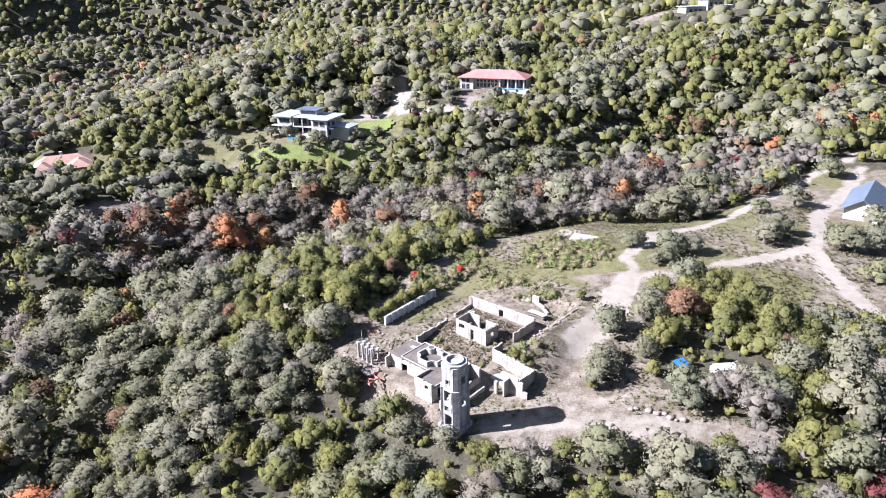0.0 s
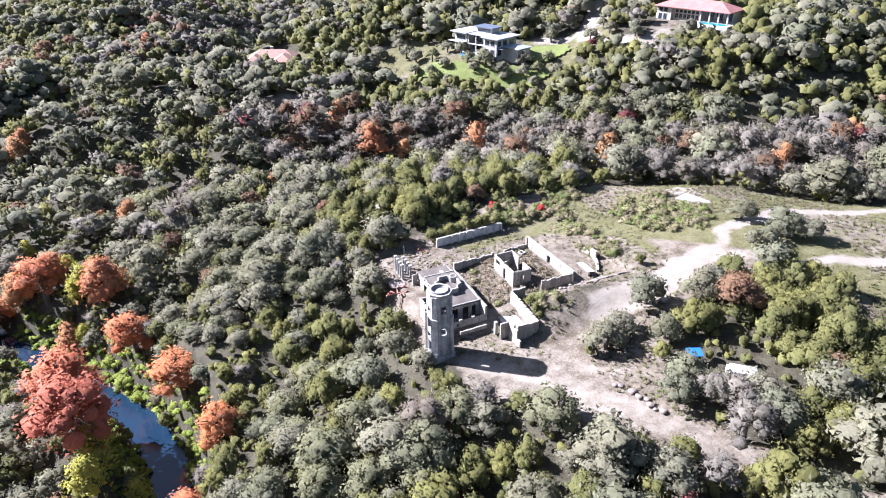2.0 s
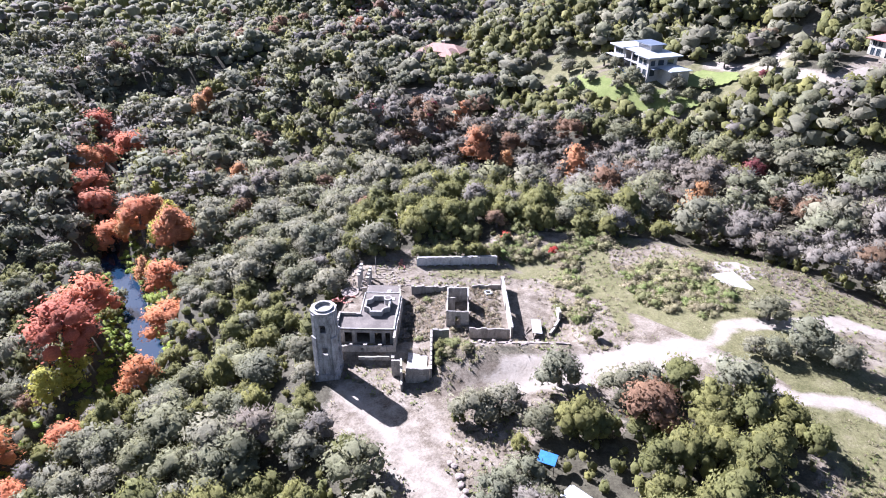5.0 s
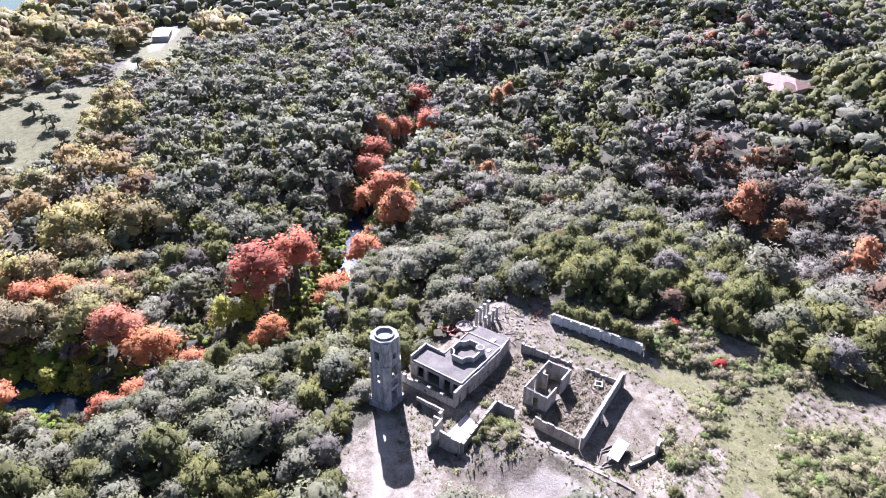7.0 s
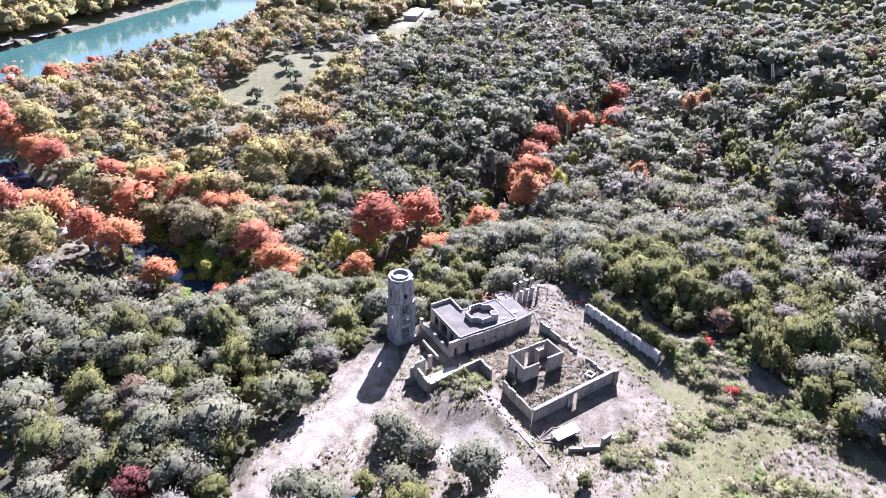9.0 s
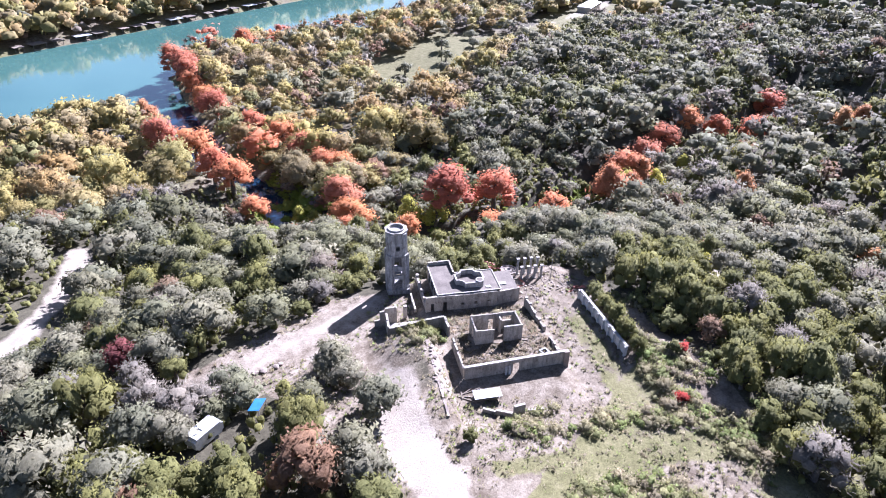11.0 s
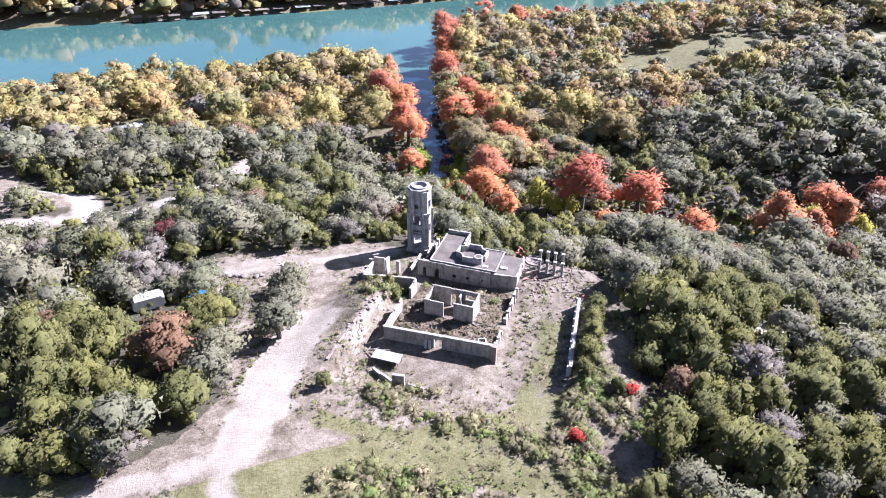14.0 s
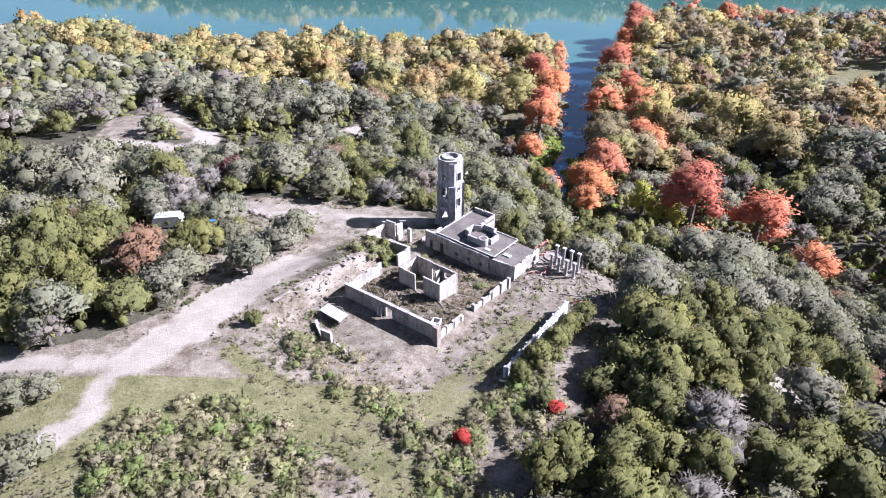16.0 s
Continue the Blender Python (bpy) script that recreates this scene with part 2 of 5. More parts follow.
ANCHORS["north"] = [(-90, 157, -15), (-72, 160, -16), (-56, 179, -10), (-114, 199, 1), (-84, 173, -13), (-28, 180, -11), (-47, 190, -11), (-106, 173, -6), (-91, 192, -4), (-139, 230, 3), (-53, 246, 12), (-42, 275, 15), (-48, 206, 2), (15, 198, 0), (20, 274, 23.5), (28, 276, 23.5), (12, 277, 23.5), (22, 258, 15), (42, 296, 23), (78, 216, 0), (20, 172, -3), (60, 180, 1), (105, 172, 5), (150, 235, 8), (160, 400, 46), (60, 375, 37), (-24, 329, 35), (-64, 324, 33.5), (-92, 317, 30), (-116, 309, 25), (-139, 299, 13), (-118, 284, 22), (-135, 264, 11), (31, 345, 37)]
ANCHORS["north"] += [(110, 340, 32), (5, 375, 36)]
ANCHORS["far"] = [(-195, 335, -25), (-150, 380, -16), (-235, 450, -22), (-290, 550, -18), (-260, 660, -12), (-400, 640, 4), (-130, 520, 12), (-30, 480, 26), (-250, 830, 58), (-50, 730, 56), (-480, 780, 66), (-700, 680, 75), (100, 800, 62), (400, 700, 66), (350, 300, 35), (320, 100, 18), (-800, 500, 70), (-700, -100, 30), (-600, 1000, 95), (-1300, 900, 120), (-200, 1200, 95), (300, 1200, 85), (700, 200, 40), (300, -150, -20), (0, -330, -24), (-250, -330, -24), (200, -370, -24), (0, -600, 10)]
ANCHORS["far"] += [(-700, -500, 10)]
CREEK = [(-215, 112), (-175, 105), (-140, 90), (-115, 80), (-92, 79.5), (-81, 77), (-62, 73.5), (-48.5, 67.3), (-39, 60), (-33, 50), (-29, 34), (-37, 12), (-46, -8), (-56, -48), (-66, -80), (-78, -118), (-88, -160)]
NEAR_BANK = [(-900, -170), (-270, -152), (-200, -160), (-110, -166), (-92, -150), (-58, -112), (-30, -121), (40, -122), (120, -132), (200, -165), (900, -400)]
FAR_BANK = [(-900, -275), (-227, -256), (-95, -258), (13, -264), (153, -291), (900, -560)]


def river_out(x, y):
    """How far outside the river's water a point lies."""
    top = np.interp(x, [p[0] for p in NEAR_BANK], [p[1] for p in NEAR_BANK])
    low = np.interp(x, [p[0] for p in FAR_BANK], [p[1] for p in FAR_BANK])
    return np.maximum(y - top, low - y)


def smooth(e0, e1, x):
    s = np.clip((x - e0) / (e1 - e0), 0, 1)
    return s * s * (3 - 2 * s)


def near_line(x, y, line):
    """Distance of points from a polyline."""
    best = np.full(np.shape(x), 1e9)
    for (ax, ay), (bx, by) in zip(line, line[1:]):
        dx, dy = bx - ax, by - ay
        k = np.clip(((x - ax) * dx + (y - ay) * dy) / (dx * dx + dy * dy), 0, 1)
        best = np.minimum(best, np.hypot(x - ax - k * dx, y - ay - k * dy))
    return best


GORGE = [(-238, 112), (-216, 150), (-204, 195), (-194, 245), (-188, 300), (-195, 360), (-225, 430)]
RAVINE = [(-128, 108), (-113, 134), (-92, 153), (-72, 163), (-48, 176)]
ORIGIN, U, V = (16.2, 110.4), (-0.735, 0.678), (0.678, 0.735)


def site(a, b):
    """Plan of the ruin: a runs along its entrance wall, b goes in from it towards the tower."""
    return ORIGIN[0] + a * U[0] - b * V[0], ORIGIN[1] + a * U[1] - b * V[1]


def to_site(x, y):
    x, y = x - ORIGIN[0], y - ORIGIN[1]
    return x * U[0] + y * U[1], -x * V[0] - y * V[1]


def creek_half(x, y):
    """Half the creek's width: it opens towards the river."""
    return 2.2 + 1.1 * smooth(45, 62, y) * smooth(80, 74, y) + 2.2 * smooth(35, 0, y) + 3.0 * smooth(-25, -75, y) + 9 * smooth(-70, -130, y) + 20 * smooth(-120, -185, y)


def yard(a, b):
    """Floor of the ruin: the court lies on a terrace above the house, the strip along the boundary wall lower."""
    court = np.interp(b, [-13, -8, -3, 6, 9, 12, 16, 18], [2.7, 1.95, 2.05, 2.2, 1.9, 1.25, .6, .35])
    strip = np.interp(b, [-13, -4, 16, 21, 25], [1.9, 1.1, 1.2, .7, .35])
    k = smooth(14.8, 17, np.asarray(a, float))
    return court * (1 - k) + strip * k


def land(x, y):
    """Height of the ground."""
    x, y = np.asarray(x, float), np.asarray(y, float)
    top, low = np.zeros(x.shape), np.zeros(x.shape)
    for points in ANCHORS.values():
        for px, py, pz in points:
            d2 = (x - px) ** 2 + (y - py) ** 2
            w = 1 / (d2 + 200) ** 2
            top += w * pz
            low += w
    h = top / low
    # steep ravines behind the ridge and the spur
    h = np.minimum(h, -28 + 1.1 * np.maximum(near_line(x, y, GORGE) - 5, 0))
    h = np.minimum(h, -17 + .95 * np.maximum(near_line(x, y, RAVINE) - 5, 0))
    # terraced floor of the ruin, with the bank beside it
    a, b = to_site(x, y)
    inside = smooth(-3.5, -1.5, a) * smooth(29, 25, a) * smooth(-13, -9, b) * smooth(31, 28, b)
    h = h * (1 - inside) + yard(a, b) * inside
    bank = np.interp(b, [5, 9, 11.5], [4.5, 3.6, 2.5])
    h += (bank - np.minimum(h, bank)) * .9 * smooth(-1.6, -3.4, a) * smooth(-13, -6, a) * smooth(-14, -8, b) * smooth(12.3, 11.3, b)
    # shaded hollow behind the boundary wall
    h -= 2.2 * np.exp(-(((x + 14.5) / 4.5) ** 2 + ((y - 131) / 7) ** 2))
    # banks of creek and river
    c = near_line(x, y, CREEK)
    k = creek_half(x, y)
    bed = smooth(9, 1, c - k)
    h = h * (1 - bed) + np.minimum(h, WATER + 1.2) * bed
    h = np.where(c < k + 2.5, np.minimum(h, WATER + 1.2 - 2.4 * smooth(2.5, -2, c - k)), h)
    r = river_out(x, y)
    h = np.where(r < 26, np.minimum(h, WATER + 2.0 + np.maximum(r, 0) * .25), h)
    h = np.where(r < 3, np.minimum(h, WATER + 1.5 - 4 * smooth(3, -4, r)), h)
    return h

# ---- building helpers ----
def link_mesh(name, data, mat, parent=None, label=""):
    ob = new(name, data)
    if mat is not None and not data.materials:
        data.materials.append(mat)
    if parent is not None:
        ob.parent = parent
    if label:
        ob["label"] = label
    return ob


def part(name, bm, mat, parent=None, label=""):
    data = bpy.data.meshes.new(name)
    bm.to_mesh(data)
    bm.free()
    return link_mesh(name, data, mat, parent, label)


def box(bm, x0, x1, y0, y1, z0, z1):
    m = Matrix.Translation(((x0 + x1) / 2, (y0 + y1) / 2, (z0 + z1) / 2)) @ Matrix.Diagonal((x1 - x0, y1 - y0, z1 - z0, 1))
    return bmesh.ops.create_cube(bm, size=1, matrix=m)["verts"]


def boxes(*specs):
    bm = bmesh.new()
    for s in specs:
        box(bm, *s)
    return bm


def tube(bm, r0, r1, p0, p1, n=8, cap=True):
    """A tapered cylinder between two points."""
    p0, p1 = Vector(p0), Vector(p1)
    d = p1 - p0
    m = Matrix.Translation((p0 + p1) / 2) @ d.to_track_quat("Z", "Y").to_matrix().to_4x4()
    return bmesh.ops.create_cone(bm, cap_ends=cap, segments=n, radius1=r0, radius2=r1, depth=d.length, matrix=m)["verts"]


def roughen(bm, amount, scale=1.0):
    for v in bm.verts:
        v.co += noise.noise_vector(v.co * scale) * amount


def panel(length, height, thick, openings=(), jag=0.0, step=0.9, seed=0, taper=None):
    """An upright wall along x, from 0, with rectangular or arched openings (x0, x1, z0, z1) and a broken top."""
    rnd = random.Random(seed)
    bm = bmesh.new()
    cuts = {0.0, length}
    for o in openings:
        cuts |= {max(0, o[0]), min(length, o[1])}
    n = max(1, int(length / step))
    if jag or taper:
        cuts |= {length * i / n for i in range(n + 1)}
    cuts = sorted(cuts)
    cuts = [c for i, c in enumerate(cuts) if i == 0 or c - cuts[i - 1] > 0.02]
    for x0, x1 in zip(cuts, cuts[1:]):
        mid = (x0 + x1) / 2
        top = height - (rnd.random() ** 2) * jag
        if taper:
            top *= taper(mid / length)
        z = 0.0
        for o in sorted(openings, key=lambda o: o[2]):
            if o[0] - 0.01 <= mid <= o[1] + 0.01:
                if o[2] > z:
                    box(bm, x0, x1, -thick / 2, thick / 2, z, min(o[2], top))
                z = o[3]
        if z < top - 0.03:
            vs = box(bm, x0, x1, -thick / 2, thick / 2, z, top)
            if jag:
                for v in vs:
                    if v.co.z > top - 0.01:
                        v.co.z += rnd.uniform(-0.12, 0.08) * min(1, jag * 3)
    bmesh.ops.remove_doubles(bm, verts=bm.verts, dist=0.001)
    return bm


def ground_z(x, y):
    return float(land(np.array([x]), np.array([y]))[0])


def site_pose(a, b, z=0.0, turn=0.0):
    """A pose in the ruin's plan: local x along a, local y against b (outwards)."""
    x, y = site(a, b)
    return pose(x, y, z, 0, 0, math.degrees(math.atan2(U[1], U[0])) + turn)


def empty(name, m, label, category, group=""):
    e = new(name)
    e.matrix_world = m
    return tagged(e, label, category, group)


def site_wall(a0, b0, a1, b1, z, h, thick=0.35, openings=(), jag=0.2, label="", seed=0, coping=False, mat=None, taper=None):
    """A wall of the ruin between two points of its plan."""
    (x0, y0), (x1, y1) = site(a0, b0), site(a1, b1)
    length = math.hypot(x1 - x0, y1 - y0)
    m = pose(x0, y0, z, 0, 0, math.degrees(math.atan2(y1 - y0, x1 - x0)))
    ob = empty("ruin_wall", m, label or "roofless pale stucco wall with a worn broken top", "wall", "walls of the ruin")
    part("wall_panel", panel(length, h, thick, openings, jag, seed=seed, taper=taper), mat or WALL, ob)
    if coping:
        part("coping", boxes((-0.06, length + 0.06, -thick / 2 - 0.08, thick / 2 + 0.08, h + 0.004, h + 0.12)), TRIM, ob, "pale weathered coping")
    return ob


# ---- ground ----
CLEARINGS = [[(4, 85), (10, 79), (20, 78), (27, 78), (37, 77), (53, 75), (66, 74), (66, 79), (53, 81.5), (45, 83.5), (39.5, 86), (35.5, 91), (35.5, 97), (36, 101), (43, 104), (42, 107), (38, 108), (38, 113), (40.5, 118), (45, 122), (50, 124), (56, 124), (60, 121), (64, 112), (70, 104), (77, 104), (80, 103), (100, 100), (146, 200), (120, 205), (89, 181), (72, 168), (48, 166), (18, 172), (10, 158), (6, 140), (-4, 131), (-18, 117), (-24, 110), (-19, 100), (-12, 92), (-3, 84)]]
CLEARINGS += [[(-104, 250), (-98, 238), (-74, 226), (-45, 225), (-24, 227), (-18, 240), (-16, 250), (8, 247), (9, 258), (-6, 262), (-17, 285), (-24, 272), (-43, 262), (-66, 258), (-90, 256)], [(-173, -78), (-210, -76), (-245, -78), (-264, -58), (-262, -30), (-221, -32), (-183, -24), (-145, -20), (-136, -38), (-155, -60)], [(-256, -40), (-264, -12), (-350, -16), (-402, -30), (-396, -56), (-312, -52)], [(5, 262), (34, 262), (42, 285), (8, 288)], [(-158, 222), (-128, 222), (-124, 240), (-158, 246)]]
CLEARINGS += [[(100, 385), (210, 395), (220, 415), (100, 415)], [(55, 18), (68, 8), (76, -5), (83, 0), (72, 20), (62, 30)], [(-16, 119), (-4, 131), (4, 136), (9, 144), (6, 150), (0, 148), (-6, 141), (-11, 133), (-17, 123)], [(88, 66), (78, 48), (70, 40), (62, 40), (60, 44), (70, 50), (80, 60), (84, 70)], [(72, 38), (74, 10), (78, -18), (92, -18), (86, 12), (82, 40)], [(-122, 196), (-104, 192), (-98, 203), (-116, 207)]]
TRACKS = [(2.4, [(6, 85), (19, 84), (30, 83), (38, 81), (53, 78), (66, 76.5), (90, 74)]), (3.2, [(24.5, 104), (29.5, 110), (33, 115.5), (35.3, 121), (39, 126.5)]), (2.6, [(22.5, 105), (21.5, 100), (21, 94), (20.5, 86)]), (1.8, [(39.5, 127.5), (41.3, 131.5), (40.6, 136), (43.4, 139.3), (47, 143), (52, 152)]), (1.7, [(39.5, 127.5), (45.8, 127.3), (54, 127), (61, 131.5), (71, 134), (84, 137), (87, 142)]), (1.7, [(87, 142), (93, 152), (99, 164), (116, 180), (135, 205)])]
TRACKS += [(1.6, [(84, 137), (81.5, 125), (80, 106), (79, 95), (86, 74)]), (1.4, [(54, 152), (65, 156), (89, 177), (119, 203), (151, 221)]), (2.3, [(20, 6), (30, 20), (37, 28), (45, 36), (54, 39), (66, 37), (79, 37), (92, 46), (120, 60)]), (2.6, [(58, 38), (58, 28), (61, 20), (67, 14), (76, 0)]), (3.0, [(-38, 260), (-28, 264), (-20, 268), (-10, 257), (4, 253), (12, 262)]), (2.6, [(-20, 268), (-20, 284), (-21, 298)]), (2.4, [(-16, 282), (6, 276)]), (4.0, [(85, 395), (115, 398), (150, 392), (205, 402)]), (3.0, [(-399, -40), (-306, -46), (-264, -30)])]
TRACKS += [(.9, [(-70, 76), (-86, 79.5), (-112, 81.5)])]


def in_poly(x, y, poly):
    inside = np.zeros(np.shape(x), bool)
    for (ax, ay), (bx, by) in zip(poly, poly[1:] + poly[:1]):
        if ay != by:
            inside ^= ((ay > y) != (by > y)) & (x < (bx - ax) * (y - ay) / (by - ay) + ax)
    return inside


def spread(lo, hi, fine, outer):
    core = np.arange(lo, hi, fine)
    steps = np.minimum(fine * 1.09 ** np.arange(1, 160), 22 + np.maximum(np.arange(1, 160) - 75, 0) * 8.0)
    ext = np.cumsum(steps)
    ext = ext[ext < outer]
    return np.concatenate([lo - ext[::-1], core, hi - fine + ext])


gx, gy = spread(-45, 95, 1.0, 3200), spread(60, 172, 1.0, 3200)
GX, GY = np.meshgrid(gx, gy, indexing="ij")
GZ = land(GX, GY)
rough = np.array([noise.noise(Vector((x * .35, y * .35, 0))) + .5 * noise.noise(Vector((x * 1.1, y * 1.1, 3))) for x, y in zip(GX.ravel(), GY.ravel())]).reshape(GX.shape)
wide = np.array([noise.noise(Vector((x * .035, y * .035, 9))) for x, y in zip(GX.ravel(), GY.ravel())]).reshape(GX.shape)
dry = smooth(WATER + 0.5, WATER + 3, GZ)
GZ = GZ + 0.07 * rough * dry + 0.5 * wide * dry * smooth(20, 60, np.hypot(GX - 5, GY - 105))
nx, ny = GX.shape
idx = np.arange(nx * ny).reshape(nx, ny)
quads = np.stack([idx[:-1, :-1], idx[1:, :-1], idx[1:, 1:], idx[:-1, 1:]], -1).reshape(-1, 4)


def mesh_from(name, verts, faces, smooth_shade=False, normals=None):
    """A mesh from arrays; faces all have the same number of corners."""
    data = bpy.data.meshes.new(name)
    k = faces.shape[1]
    data.vertices.add(len(verts))
    data.vertices.foreach_set("co", np.ascontiguousarray(verts, np.float32).ravel())
    data.loops.add(faces.size)
    data.loops.foreach_set("vertex_index", np.ascontiguousarray(faces, np.int32).ravel())
    data.polygons.add(len(faces))
    data.polygons.foreach_set("loop_start", np.arange(0, faces.size, k, dtype=np.int32))
    data.polygons.foreach_set("use_smooth", np.full(len(faces), smooth_shade))
    data.update(calc_edges=True)
    if normals is not None:
        data.normals_split_custom_set_from_vertices(normals.tolist())
    return data


def ground_at(x, y):
    """Height of the ground's mesh."""
    i = np.clip(np.searchsorted(gx, x) - 1, 0, nx - 2)
    j = np.clip(np.searchsorted(gy, y) - 1, 0, ny - 2)
    u, v = (x - gx[i]) / (gx[i + 1] - gx[i]), (y - gy[j]) / (gy[j + 1] - gy[j])
    return (GZ[i, j] * (1 - u) + GZ[i + 1, j] * u) * (1 - v) + (GZ[i, j + 1] * (1 - u) + GZ[i + 1, j + 1] * u) * v


def paint(data, name, rgb):
    att = data.color_attributes.new(name, "FLOAT_COLOR", "POINT")
    att.data.foreach_set("color", np.column_stack([rgb, np.ones(len(rgb))]).astype(np.float32).ravel())


cover = np.zeros((nx * ny, 3))
fx, fy = GX.ravel(), GY.ravel()
wob = wide.ravel() * 3 + rough.ravel() * 2.0
for i, (half, line) in enumerate(TRACKS):
    d = near_line(fx, fy, line)
    worn = (0.55 if i == 0 else .3) + .25 * wide.ravel() if i in (0, 2) else .92 + .2 * wide.ravel()
    cover[:, 0] = np.maximum(cover[:, 0], worn * smooth(half + 2.4, half - 1.6, d + .5 * wob))
open_ground = np.zeros(nx * ny, bool)
for poly in CLEARINGS:
    open_ground |= in_poly(fx, fy, poly)
sa, sb = to_site(fx, fy)
cover[:, 2] = np.where(open_ground, 0.8, 0.0)
# worn earth in and round the ruin, grass strip beside it, fields
cover[:, 2] = np.maximum(cover[:, 2], smooth(34, 28, sa) * smooth(-9, -5, sa) * smooth(-14, -10, sb) * smooth(32, 28, sb))
for x, y, r, k in ((30, 139, 4, .6), (22, 148, 8, .45), (36, 151, 8, .5), (10, 152, 6, .4), (60, 128, 7, .5), (70, 122, 9, .55), (52, 158, 10, .45), (26, 162, 9, .5), (100, 150, 14, .5), (118, 190, 14, .5)):
    cover[:, 1] = np.maximum(cover[:, 1], smooth(r * 1.5, r * .3, np.hypot(fx - x, fy - y)) * (k + .22 + .5 * wide.ravel() + .25 * rough.ravel()))
field = in_poly(fx, fy, CLEARINGS[0]) & (fy > 129)
cover[:, 1] = np.maximum(cover[:, 1], np.where(field, .42 + .75 * wide.ravel() + .25 * rough.ravel(), 0))
lane = near_line(fx, fy, [(29, 125), (19, 133), (10, 142), (4, 150), (2, 158)])
cover[:, 1] = np.maximum(cover[:, 1], smooth(3.6, .8, lane + .5 * wob) * (.85 + .3 * rough.ravel()))
strip = smooth(19, 21, sa) * smooth(26, 23.5, sa) * smooth(-9, -5, sb) * smooth(15, 11, sb)
cover[:, 1] = np.maximum(cover[:, 1], strip * (0.5 + .35 * rough.ravel()))
court = smooth(0, 1, sa) * smooth(15.5, 14.5, sa) * smooth(.3, 1.2, sb) * smooth(18, 17, sb)
cover[:, 2] *= 1 - court * (.2 + .3 * rough.ravel())
brow = smooth(-9, -7, sa) * smooth(-3.5, -5, sa) * smooth(-6, -3, sb) * smooth(14, 11, sb)
cover[:, 2] *= 1 - brow * (.5 + .4 * rough.ravel())
for i in (1, 2, 3, 5, 9):
    cover[:, 1] = np.where(in_poly(fx, fy, CLEARINGS[i]), (0.62 if i == 1 else .72) + .5 * wide.ravel() + .2 * rough.ravel(), cover[:, 1])
flat = smooth(-19, -24, GZ.ravel()) * smooth(0, -30, fy)
cover[:, 1] = np.maximum(cover[:, 1], flat * (0.45 + 0.4 * wide.ravel()))
cover[:, 2] = np.maximum(cover[:, 2], flat * 0.6)
pad = in_poly(fx, fy, [(5, 80), (20, 78), (34, 78), (30, 90), (14, 93), (6, 90)])
cover[:, 0] = np.where(pad, np.maximum(cover[:, 0], 0.42 + 0.2 * rough.ravel()), cover[:, 0])
cover[:, 0] = np.maximum(cover[:, 0], 0.5 * smooth(-4.6, -3.8, sa) * smooth(-1.6, -2.4, sa) * smooth(-8, -5, sb) * smooth(11, 8, sb))
for x, y, r in ((-32, 133, 2.6), (-37, 127, 3.2), (-34, 130, 2.2), (32, 156, 3.5)):
    cover[:, 0] = np.maximum(cover[:, 0], smooth(r + 1, r - 1, np.hypot(fx - x, fy - y) + wob))
gdata = mesh_from("ground", np.column_stack([fx, fy, GZ.ravel()]), quads, True)
paint(gdata, "cover", np.clip(cover, 0, 1))
tagged(link_mesh("ground", gdata, GROUND), "wooded limestone hills with pale tracks, dry grass and bare earth", "ground", kind="structure")

# mown lawns round the hill house
for poly in ([(-76, 229), (-58, 226), (-40, 226), (-25, 229), (-23, 239), (-38, 238), (-52, 234), (-70, 237)], [(-37, 243), (-26, 243), (-19, 252), (-24, 258), (-36, 256)]):
    px, py = [q[0] for q in poly], [q[1] for q in poly]
    LX, LY = np.meshgrid(np.arange(min(px), max(px), 1.2), np.arange(min(py), max(py), 1.2), indexing="ij")
    lid = np.arange(LX.size).reshape(LX.shape)
    lq = np.stack([lid[:-1, :-1], lid[1:, :-1], lid[1:, 1:], lid[:-1, 1:]], -1).reshape(-1, 4)
    wobble = np.array([noise.noise(Vector((u * .2, v * .2, 4))) for u, v in zip(LX.ravel(), LY.ravel())]) * 2.5
    keep = in_poly(LX.ravel() + wobble, LY.ravel() + wobble, poly)
    ldata = mesh_from("lawn", np.column_stack([LX.ravel(), LY.ravel(), land(LX.ravel(), LY.ravel()) + .55]), lq[keep[lq].all(1)], True)
    tagged(link_mesh("lawn", ldata, LAWN), "bright green mown lawn beside the modern house", "lawn", kind="structure")

for name, mat, y0, y1, label in (("river_water", RIVERWATER, -560, -104, "calm green river"), ("creek_water", CREEKWATER, -104, 140, "dark narrow creek that joins the river")):
    wx, wy = np.linspace(-700, 800, 60), np.linspace(y0, y1, 30)
    WX, WY = np.meshgrid(wx, wy, indexing="ij")
    widx = np.arange(WX.size).reshape(WX.shape)
    wq = np.stack([widx[:-1, :-1], widx[1:, :-1], widx[1:, 1:], widx[:-1, 1:]], -1).reshape(-1, 4)
    wdata = mesh_from(name, np.column_stack([WX.ravel(), WY.ravel(), np.full(WX.size, WATER)]), wq, True)
    tagged(link_mesh(name, wdata, mat), label, "water", kind="structure")


# ---- the ruin: tower ----
def mirror_depth(root):
    """Turn a thing that was drawn with its depth towards -y, so that it lies towards +y."""
    for ob in root.children_recursive:
        ob.data.transform(Matrix.Diagonal((1, -1, 1, 1)) @ ob.matrix_basis)
        ob.data.flip_normals()
        ob.matrix_basis = Matrix.Identity(4)


